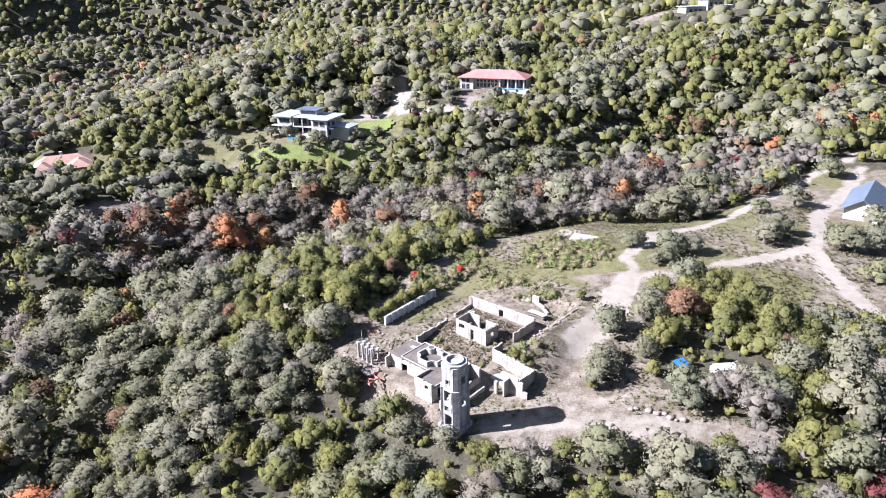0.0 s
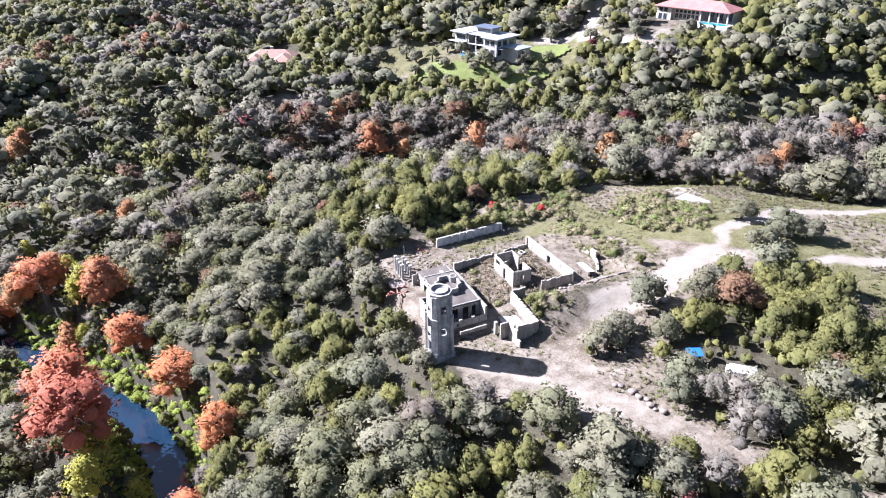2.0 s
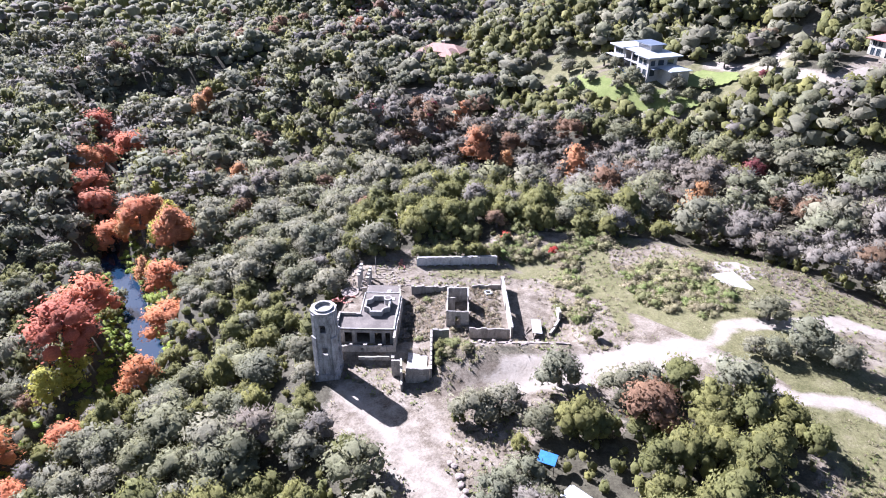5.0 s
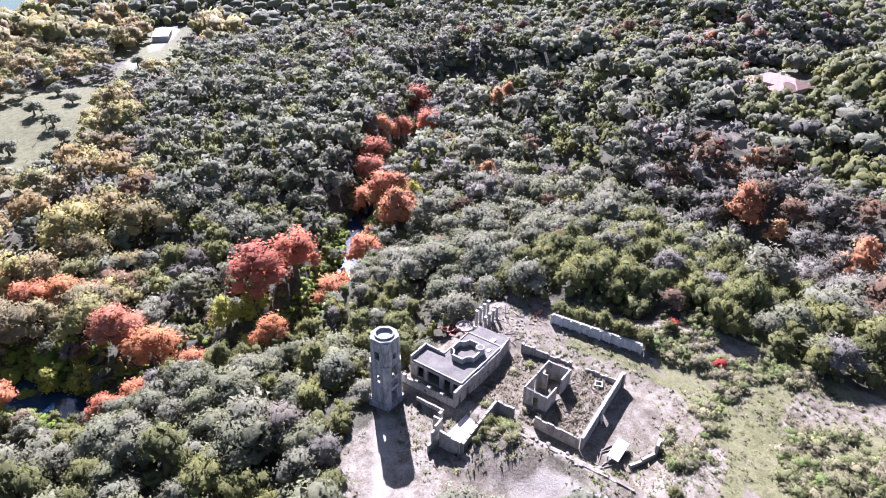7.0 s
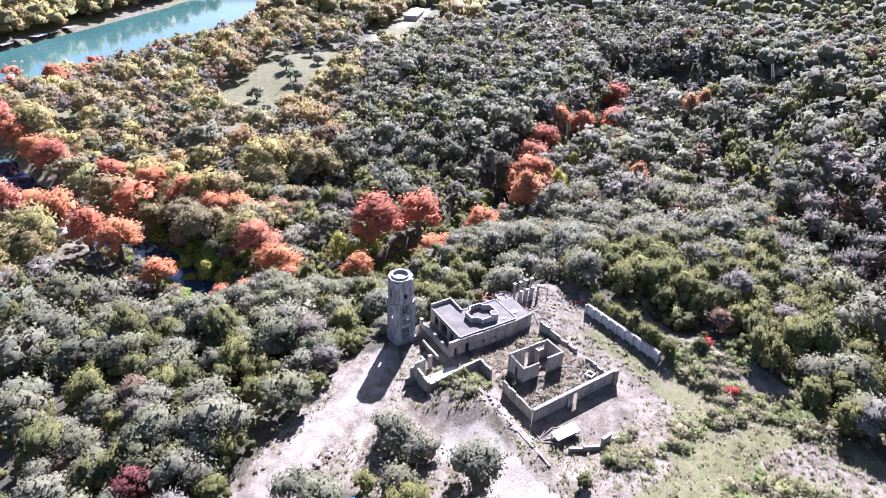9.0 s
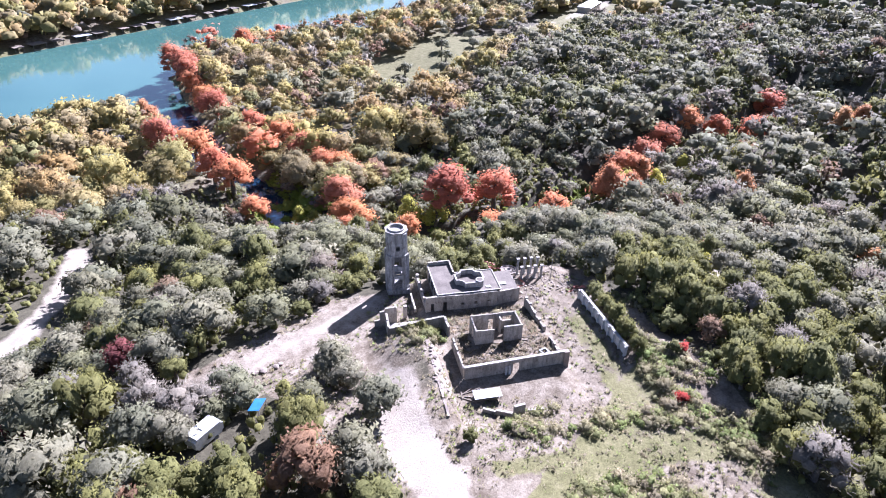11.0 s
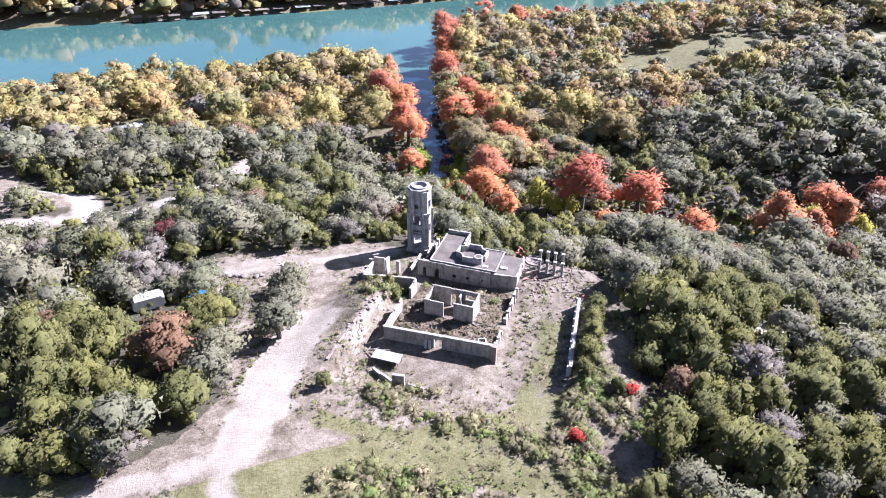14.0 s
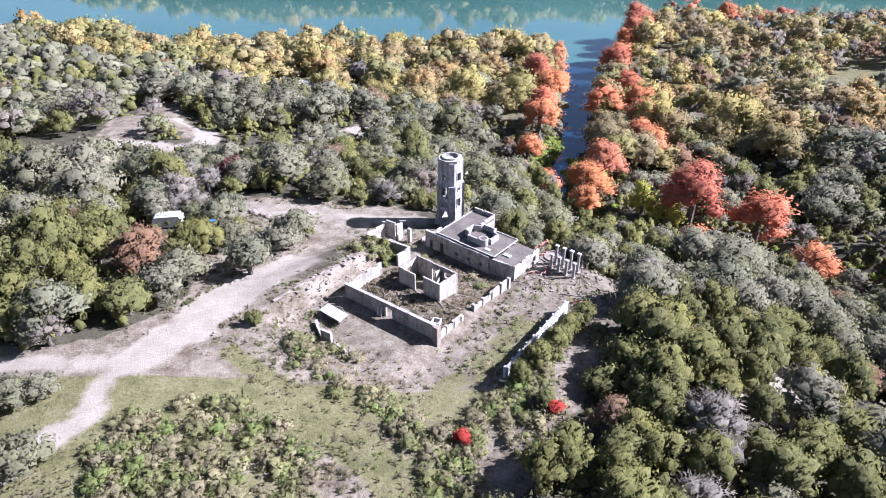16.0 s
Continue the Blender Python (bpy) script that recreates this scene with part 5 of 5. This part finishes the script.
TREES["orange"] = [(-87.5, 92, 1.35), (-95, 96, 1.0), (-106, 93, 1.1), (-113, 88, 1.05), (-92, 84, .9), (-88.5, 156.4, .95), (-111.5, 122.4, .95), (-119, 119, .7), (-150, 95, 1.0), (-53, -79, 1.3), (-56, -90, 1.3), (-176, 137, 1.0), (-180, 142, .9), (143, 246, 1.0), (151, 242, 1.1), (159, 242, 1.0), (52, 184, .9)]
TREES["yellow"] = [(-96, 92, 1.25), (-89, 85, .8), (-134, 91, 1.0), (-47, 52, 1.2), (-51, 57, 1.2), (-43, 56, 1.1), (-94, 90, 1.0), (-38, 22, 1.0), (-108, 98, 1.0), (-40, 14, .8), (-40, 129.5, .5), (-19, 133, .3), (-126, 100, .9)]
TREES["brown"] = [(-270, 136, 1.6), (-280, 170, 1.5), (-252, 194, 1.5), (-278, 229, 1.6), (-276, 243, 1.4), (-121, 175, 1.3), (-269, 154, 1.5), (-262, 216, 1.2), (-104, 189, 1.2), (-84, 186, 1.2), (-60, 192, 1.2), (-18, 196, 1.2), (30, 194, 1.2)]
TREES["maroon"] = [(42, 66, 1.0), (9, 208, 1.3), (-112, 178, 1.3), (72, 216, 1.4), (58, 69, 1.0), (-12, 252, .8), (99, 216, 1.3), (120, 300, 1.2), (160, 310, 1.0), (14, 62, .7)]
TREES["redbush"] = [(2.6, 137.8, .95), (-7.4, 134.6, .9), (11.6, 131, .35)]
TREES["oak"] = [(26.0, 94.3, .85), (27.4, 98.2, .7), (30.2, 107, .92), (34.5, 98.5, .7), (22.5, 76.8, 1.0), (46.5, 132.5, .5), (49, 133.5, .55), (51, 136.5, .6), (52, 139, 1.0), (79, 146, 1.1), (75, 142, .9), (90, 136, 1.1), (97, 172, 1.0), (122, 199, 1.0), (44, 142, .7), (56, 138, .7), (-200, -45, 1.1), (-214, -58, 1.0), (-186, -36, .9), (-230, -48, 1.0), (-175, -52, 1.1), (-245, -60, .9), (-165, -33, .9), (-290, -36, 1.0), (38, 86, .8), (51, 85, .9), (39, 90.3, .72), (43, 88.6, .75), (48.8, 88.6, .8), (40, 113, .8), (79, 150, .7)]
TREES["oak"] += [(86, 168, .7), (70, 168, .8), (92, 135, .8), (100, 140, .8), (108, 152, .9), (75, 146, .6), (-47, 235, .9), (-40, 233, .8), (-60, 243, .8), (-67, 246, .8), (-34, 240, .8), (9, 74, .85), (-20, 236, .8), (-30, 262, .7), (-14, 258, .8), (88, 120, .9), (94, 112, .9), (-62, 232, .6), (-54, 235, .7), (-50, 231, .6), (-45, 236, .6), (-38, 230, .6), (-32, 234, .7), (-28, 238, .6), (-26, 245, .7), (-70, 238, .8), (-78, 240, .8)]
TREES["oak"] += [(-84, 244, .9), (-90, 250, .8), (-74, 231, .7), (-66, 229, .7), (-58, 226, .6), (-42, 226, .6), (-27, 231, .6), (-95, 243, .8), (-8, 262, .7), (2, 258, .6), (-26, 277, .7), (-12, 270, .7), (-4, 249, .7)]
TREES["juniper"] = [(27.3, 119.3, .5), (24.3, 92.6, .5), (34.8, 94, .6), (-15.0, 117.4, .7), (-12.4, 120.1, .66), (-9.8, 123.2, .72), (-7.2, 126.2, .7), (-4.8, 128.8, .58), (-11.2, 121.7, .6), (-8.5, 124.8, .6), (-13.7, 118.8, .6), (-6.5, 133.6, .5), (-21, 121, 1.2), (-22, 126, 1.3), (-20.5, 131, 1.25), (-18, 136, 1.15), (-15, 140, 1.0), (-25, 129, 1.2), (-24, 123, 1.2), (6.8, 107.5, .25)]
TREES["juniper"] += [(*site(a, b), s) for a, b, s in ((-5.6, 10.6, .36), (-3.9, 10.7, .38), (-2.4, 10.2, .36), (-2.0, 8.8, .33), (-7.2, 10.9, .28), (-1.2, 10.6, .3))]
TREES["bare"] = [(69, 173, .8), (73, 173, .7), (78, 177, .8), (82, 181, .8), (86, 184, .7), (90, 188, .8), (94, 191, .8), (98, 195, .9), (104, 200, .8), (110, 205, .9), (117, 210, .9), (122, 213, .9), (127, 216, .9), (134, 220, 1.0), (46.5, 86.5, 1.15), (42.5, 87.5, .85), (47, 82, 1.1), (84, -6, 1.0)]
placed = []
for kind, rows in TREES.items():
    for x, y, s in rows:
        plant(kind, x, y, s * rng.uniform(.92, 1.08), rng.uniform(.9, 1.1))
        placed.append((x, y, SHAPE[kind][0] * s))

# scattered woods
VALLEY = [(-94, 178), (-62, 186), (-35, 188), (-8, 191), (19, 186), (44, 186), (70, 208), (100, 216), (145, 236), (260, 300)]
HOUSES = [(-52, 247, 15), (20, 276, 13), (-142, 234, 13), (114, 166, 14), (152, 396, 26), (49, -60, 10), (50, -48, 11), (50, -38, 7), (-24, -40, 8), (-38, -36, 7), (55, 27, 6), (15, -90, 7), (47.8, 94.5, 6.0), (39.2, 95.5, 4.5), (4, 139, 3.0), (-4.6, 136.5, 2.5)]


def candidates(x0, x1, y0, y1, gap):
    xs, ys = np.meshgrid(np.arange(x0, x1, gap), np.arange(y0, y1, gap * .87))
    xs = xs + (np.arange(xs.shape[0]) % 2)[:, None] * gap / 2
    p = np.column_stack([xs.ravel(), ys.ravel()])
    return p + rng.uniform(-.55, .55, p.shape) * gap


def free(p, margin=1.5):
    """Points where trees may stand."""
    x, y = p[:, 0], p[:, 1]
    ok = np.ones(len(p), bool)
    for poly in CLEARINGS:
        ok &= ~in_poly(x, y, poly)
    for half, line in TRACKS:
        ok &= near_line(x, y, line) > half + (margin if line[0][1] > 60 or line[0][0] < 0 else 5.0)
    ok &= near_line(x, y, CREEK[2:]) > creek_half(x, y) + np.where((y < 45) & (y > -70), 2.2, .3)
    ok &= river_out(x, y) > 1.0
    a, b = to_site(x, y)
    ok &= ~((a > -10) & (a < 27) & (b > -14) & (b < 31))
    for hx, hy, r in HOUSES:
        ok &= np.hypot(x - hx, y - hy) > r
    for hx, hy, r in placed:
        ok &= np.hypot(x - hx, y - hy) > r * .8
    return ok


def kinds_at(x, y, z):
    """Which kind of tree grows at each point."""
    n = len(x)
    patch = np.array([noise.noise(Vector((a * .022, b * .022, 5))) for a, b in zip(x, y)])
    u = rng.uniform(size=n)
    out = np.where(u < .52 + patch * .5, "juniper", "oak").astype(object)
    east = (x > 24) & (y > 75) & (y < 135)
    out = np.where(east & (u < .75), "juniper", out)
    spur = (x < 12) & (x > -48) & (y > 112) & (y < 165)
    out = np.where(spur & (u < .82), "juniper", out)
    hill = (y > 205)
    out = np.where(hill & (u < .74 + .3 * patch), "juniper", out)
    rare = rng.uniform(size=n)
    out = np.where(rare < .012, "brown", out)
    out = np.where((rare > .012) & (rare < .04), "bare", out)
    dv = near_line(x, y, VALLEY)
    v = (dv < 18 + 8 * patch) & (z < 6)
    w = rng.uniform(size=n)
    out = np.where(v, np.where(w < .64, "bare", np.where(w < .77, "brown", np.where(w < .79, "maroon", np.where(w < .80, "orange", "oak")))), out)
    # beyond the creek: dark woods with more bare trees, and the far gorge
    gorge = near_line(x, y, [(-215, 290), (-200, 380), (-250, 460), (-290, 560), (-250, 680)]) < 58
    out = np.where(gorge & (w < .42), np.where(w < .33, "bare", np.where(w < .40, "brown", np.where(w < .415, "maroon", "orange"))), out)
    west = (x < -60) & (y < 150) & (y > 20)
    out = np.where(west & (w < .05), "bare", out)
    low = (z < -20.5) & (y < 25)
    out = np.where(low & (y > -22) & (x > -30) & (w < .3), np.where(w < .2, "bare", "brown"), out)
    low &= (y < -22) | (x < -50)
    out = np.where(low, np.where(w < .68, "golden", np.where(w < .78, "bare", np.where(w < .84, "brown", "oak"))), out)
    shore = (river_out(x, y) < 14) & (y > -200)
    out = np.where(shore & (x < -95) & (w < .14), "cypress", out)
    bank = near_line(x, y, CREEK) < creek_half(x, y) + 9
    out = np.where(bank & (y < 0) & (w < .1), "cypress", out)
    out = np.where(bank & (y > 0) & (w < .25), "bare", out)
    return out


# nearest woods: trees of their own
near = candidates(-115, 130, -20, 220, 4.6)
near = near[free(near)]
near = near[rng.permutation(len(near))]
focus = np.hypot((near[:, 0] - 8) * .9, near[:, 1] - 100)
near = near[np.argsort(focus)]
NEAR_MAX = 500
own = near[:NEAR_MAX]
RIM = float(np.sort(focus)[min(NEAR_MAX, len(focus)) - 1])
zs = land(own[:, 0], own[:, 1])
for (x, y), kind in zip(own, kinds_at(own[:, 0], own[:, 1], zs)):
    spur = y > 100 and x < 10 and y < 160
    grove = x > 30 and y > 83
    s = float(rng.triangular(.75, 1.0, 1.4)) if grove else float(rng.triangular(.6, .85, 1.25)) if spur else float(rng.triangular(.5, .75, 1.2)) if rng.uniform() > .1 else float(rng.uniform(1.2, 1.5))
    if near_line(x, y, CREEK) < 20:
        s = min(s, .8)
    sa, sb = to_site(x, y)
    if sb > 30 and -9 < sa < 34 and kind != "cypress":
        s *= .78
    plant(kind, x, y, s * (1.1 if kind == "juniper" else .95), float(rng.uniform(.8, 1.12)))


def tree_mass(name, pts, lobes, leaves, level, size, label, only=None, category="woodland"):
    """Woods too many to count, as one mesh."""
    zs = ground_at(pts[:, 0], pts[:, 1])
    kinds = [only] * len(pts) if only else kinds_at(pts[:, 0], pts[:, 1], zs)
    stock = {}
    VV, FF, CC, NN, n = [], [], [], [], 0
    for (x, y), z, kind in zip(pts, zs, kinds):
        key = (kind, int(rng.integers(5)))
        if key not in stock:
            stock[key] = crown(kind, lobes + (4 if kind == "golden" else 0), int(leaves * (2.2 if kind == "golden" else 1)), level, 31 * key[1] + len(kind))
        v, f, nn = stock[key]
        s = rng.triangular(.55, .85, 1.5) * size * (.72 if size > 1.4 and kind in ("golden", "cypress") else 1.12 if y > 262 and size < 1.05 else .98 if y > 200 and size < 1.05 else 1.15 if x * x + y * y > 640 ** 2 else 1)
        if kind not in ("cypress", "golden") and abs(x + 60) < 60 and -60 < y < 110 and near_line(x, y, CREEK) < 22:
            s = min(s, .78)
        t = rng.uniform(0, 6.283)
        c, q = math.cos(t) * s, math.sin(t) * s
        w = np.column_stack([v[:, 0] * c - v[:, 1] * q + x, v[:, 0] * q + v[:, 1] * c + y, v[:, 2] * s * rng.uniform(.85, 1.1) + z - .2])
        stops = LEAF[kind]
        k = rng.uniform(0, len(stops) - 1) * (.7 if y > 205 and kind == "juniper" else 1)
        i = min(int(k), len(stops) - 2)
        col = np.array(stops[i][1]) * (1 - k + i) + np.array(stops[i + 1][1]) * (k - i)
        VV.append(w)
        NN.append(np.column_stack([(nn[:, 0] * c - nn[:, 1] * q) / s, (nn[:, 0] * q + nn[:, 1] * c) / s, nn[:, 2]]))
        FF.append(f + n)
        CC.append(np.repeat((col * rng.uniform(.78, 1.08 if y > 205 else 1.15) * (.92 if kind == "bare" else 1))[None], len(w), 0))
        n += len(w)
    data = mesh_from(name, np.concatenate(VV), np.concatenate(FF), True, np.concatenate(NN))
    paint(data, "tint", np.concatenate(CC))
    data.materials.append(WOODS)
    tagged(new(name, data), label, category, kind="stuff")


def ring(gap):
    """Wooded ground round the site, beyond the trees that stand as things of their own."""
    q = candidates(-330, 190, -185, 345, gap)
    q = q[free(q)]
    x, y = q[:, 0], q[:, 1]
    low = (land(x, y) < -20.5) & (y < 25)
    keep = (np.hypot((x - 8) * .9, y - 100) > RIM + 1) & ~(low & (rng.uniform(size=len(q)) < .36))
    keep &= x < np.where(y < 124, 75 + (124 - y) * .57, 75 + (y - 124) * .75)
    return q[keep], np.hypot(x - 8, y - 90)[keep] < 135


def is_west(q):
    return (q[:, 0] < -62) & (q[:, 1] < 212 + .25 * (q[:, 0] + 62))


far1, close = ring(6.0)
tree_mass("hillside_woods", far1[close], 12, 40, 1, 1.22, "dense mixed woods of juniper, oak and autumn trees")
broad, close = ring(6.6)
broad = broad[~close & is_west(broad)]
tree_mass("valley_woods", broad, 7, 15, 1, 1.5, "large round-crowned oaks of the valley beyond the creek")
mid, close = ring(4.7)
mid = mid[~close & ~is_west(mid)]
over = candidates(72, 215, -185, 345, 7.2)
over = over[free(over)]
x, y = over[:, 0], over[:, 1]
over = over[~(x < np.where(y < 124, 75 + (124 - y) * .57, 75 + (y - 124) * .75))]
over = over[np.hypot((over[:, 0] - 8) * .9, over[:, 1] - 100) > RIM + 1]
mid = np.concatenate([mid, over])
tree_mass("upland_woods", mid, 4, 11, 1, 1.04, "thick juniper and oak woods on the hills beyond")
far2 = candidates(-800, 520, -470, 1000, 7.3)
far2 = far2[free(far2, 4)]
x, y = far2[:, 0], far2[:, 1]
known = (x > -332) & (x < 192) & (y > -187) & (y < 347)
seen = ((y > 300) & (x < .55 * y + 40) & (x > -.8 * y - 60)) | ((x < -300) & (y > -260) & (y < 520)) | ((y < -245) & (y > -420) & (x < 260) & (x > -450))
far2 = far2[~known & seen & ((np.hypot(x, y) < 640) | (rng.uniform(size=len(x)) < .75))]
tree_mass("distant_woods", far2, 1, 6, 1, 1.4, "distant woods on the far hills and river bank")

# low growth under the trees of the near slopes
under = candidates(-112, 70, -15, 182, 3.1)
a, b = to_site(under[:, 0], under[:, 1])
ok = ~((a > -10) & (a < 27) & (b > -14) & (b < 31)) & (near_line(under[:, 0], under[:, 1], CREEK) > creek_half(under[:, 0], under[:, 1]) + .6)
for poly in CLEARINGS:
    ok &= ~in_poly(under[:, 0], under[:, 1], poly)
for half, line in TRACKS:
    ok &= near_line(under[:, 0], under[:, 1], line) > half + 1
under = under[ok]
wet = near_line(under[:, 0], under[:, 1], CREEK) < creek_half(under[:, 0], under[:, 1]) + 4.5
tree_mass("undergrowth", under[~wet], 2, 12, 1, .42, "low evergreen growth under the trees of the slopes", "juniper", "undergrowth")
edge = candidates(-112, -15, -15, 100, 1.4)
gap = near_line(edge[:, 0], edge[:, 1], CREEK) - creek_half(edge[:, 0], edge[:, 1])
edge = edge[(gap > .2) & (gap < 4.0 + 3.0 * rng.uniform(size=len(edge)))]
tree_mass("waterside_growth", edge, 2, 16, 1, .8, "green reeds and grasses along the creek", "reed", "reeds")

# scrub and brush on the open ground
SCRUB = [[(2, 141), (9, 133), (12, 127), (17, 121.5), (23, 121), (22, 127), (16, 132), (10, 138), (5, 144)], [(37.5, 136), (32, 131), (23, 135), (17, 141), (18, 149), (26, 153), (35, 147), (39, 141)],
         [(-17, 119), (-13, 119), (-4, 129), (3, 134), (9, 143), (8, 152), (-10, 148), (-20, 132)]]
scrub = candidates(-30, 60, 80, 175, 1.05)
ok = np.zeros(len(scrub), bool)
for poly in SCRUB:
    ok |= in_poly(scrub[:, 0], scrub[:, 1], poly)
sa, sb = to_site(scrub[:, 0], scrub[:, 1])
ok |= (sa > -9.5) & (sa < -3) & (sb > -3) & (sb < 11) & (rng.uniform(size=len(scrub)) < .16)
for half, line in TRACKS:
    ok &= near_line(scrub[:, 0], scrub[:, 1], line) > half
patch = np.array([noise.noise(Vector((a * .13, b * .13, 2))) for a, b in scrub])
ok &= patch * 1.3 + rng.uniform(-.4, .4, len(scrub)) > -.05
scrub = scrub[ok]
scrub = scrub[rng.permutation(len(scrub))]
for x, y in scrub[:290]:
    plant("brush", x, y, float(rng.uniform(.5, 1.25)), float(rng.uniform(.7, 1.2)), .05)
tree_mass("dry_scrub", scrub[290:], 4, 24, 1, .95, "low dry grey-green scrub and weeds on open ground", "brush", "scrub")
for x, y, s in ((-41, 13, 1.6), (-43, 17, 1.6), (-39, 9, 1.3), (-44, 10, 1.2), (-73, 80, 1.4), (-79, 82, 1.2), (-92, 85, 1.3), (-67, 78, 1.0), (-41, 20, 1.3), (-37, 57, 1.2), (-45, 5, 1.6), (-43, 2, 1.4), (-46, 12, 1.8), (-48, 9, 1.6), (-47, 16, 1.5), (-44, 20, 1.4), (-49, 4, 1.4), (-42, 14, 1.7), (-45, 24, 1.2), (-40, 25, 1.2)):
    plant("reed", x, y, s, 1.0, .1)
for a, b, s in ((-2.4, 9.0, 1.1), (-1.2, 8.2, .9), (-3.6, 8.4, 1.0), (-.8, 22.5, .7), (-1.0, 20.4, .5), (-2.8, 7.0, .9), (-5.5, 9.3, 1.0), (-6.5, 15.5, .8), (-8.5, 12.5, .8), (2.2, 8.5, .7), (9.5, 14.8, .9), (12.5, 13.5, .8), (.9, 14.5, .7)):
    x, y = site(a, b)
    plant("brush", x, y, s, .9, .05)

# dry grass tufts and dead weeds
def tufts(name, count, area, size, tints, label):
    """Sprays of thin blades on the ground."""
    V, F, C, N, n = [], [], [], [], 0
    lo, hi = area[0], area[1]
    q = np.column_stack([rng.uniform(lo[0], hi[0], count * 4), rng.uniform(lo[1], hi[1], count * 4)])
    q = q[area[2](q)][:count]
    zs = land(q[:, 0], q[:, 1])
    for (x, y), z in zip(q, zs):
        k = 6
        s = size * rng.uniform(.5, 1.4)
        t = rng.uniform(0, 6.283, k)
        base = np.column_stack([x + np.cos(t) * s * .25, y + np.sin(t) * s * .25, np.full(k, z - .03)])
        out = np.column_stack([np.cos(t), np.sin(t), np.zeros(k)])
        side = np.column_stack([-np.sin(t), np.cos(t), np.zeros(k)]) * s * .28
        tip = base + out * s * rng.uniform(.3, .9, (k, 1)) + np.array([0, 0, 1]) * s * rng.uniform(.3, .9, (k, 1))
        V.append(np.stack([base + side, base - side, tip], 1).reshape(-1, 3))
        N.append(np.repeat(out * .3 + np.array([0, 0, .95]), 3, 0))
        F.append(np.arange(k * 3).reshape(-1, 3) + n)
        C.append(np.repeat((np.array(tints[rng.integers(len(tints))]) * rng.uniform(.75, 1.2))[None], k * 3, 0))
        n += k * 3
    data = mesh_from(name, np.concatenate(V), np.concatenate(F), True, np.concatenate(N))
    paint(data, "tint", np.concatenate(C))
    data.materials.append(WOODS)
    tagged(new(name, data), label, "dry grass", kind="stuff")


def court_area(q):
    a, b = to_site(q[:, 0], q[:, 1])
    return (a > .6) & (a < 15) & (b > .6) & (b < 17.5) & ~((a > 3.2) & (a < 11.6) & (b > 5.8) & (b < 10.2))


def verge_area(q):
    a, b = to_site(q[:, 0], q[:, 1])
    x, y = q[:, 0], q[:, 1]
    ok = in_poly(x, y, CLEARINGS[0]) & ~((a > -1) & (a < 16.5) & (b > -6) & (b < 31))
    for half, line in TRACKS:
        ok &= near_line(x, y, line) > half
    patchy = np.array([noise.noise(Vector((u * .11, v * .11, 7))) for u, v in q])
    return ok & (patchy + rng.uniform(-.45, .45, len(q)) > -.05)


tufts("court_weeds", 1500, ((-12, 92), (18, 124), court_area), .42, [(0.200, 0.155, 0.105), (0.235, 0.185, 0.130), (0.150, 0.138, 0.085), (0.270, 0.228, 0.170)], "dry brown weeds inside the ruined court")
tufts("dry_grass", 9000, ((-20, 74), (100, 172), verge_area), .42, [(0.230, 0.196, 0.119), (0.204, 0.204, 0.093), (0.281, 0.246, 0.170), (0.162, 0.136, 0.093), (0.187, 0.221, 0.076)], "dry grass tufts on the open ground")
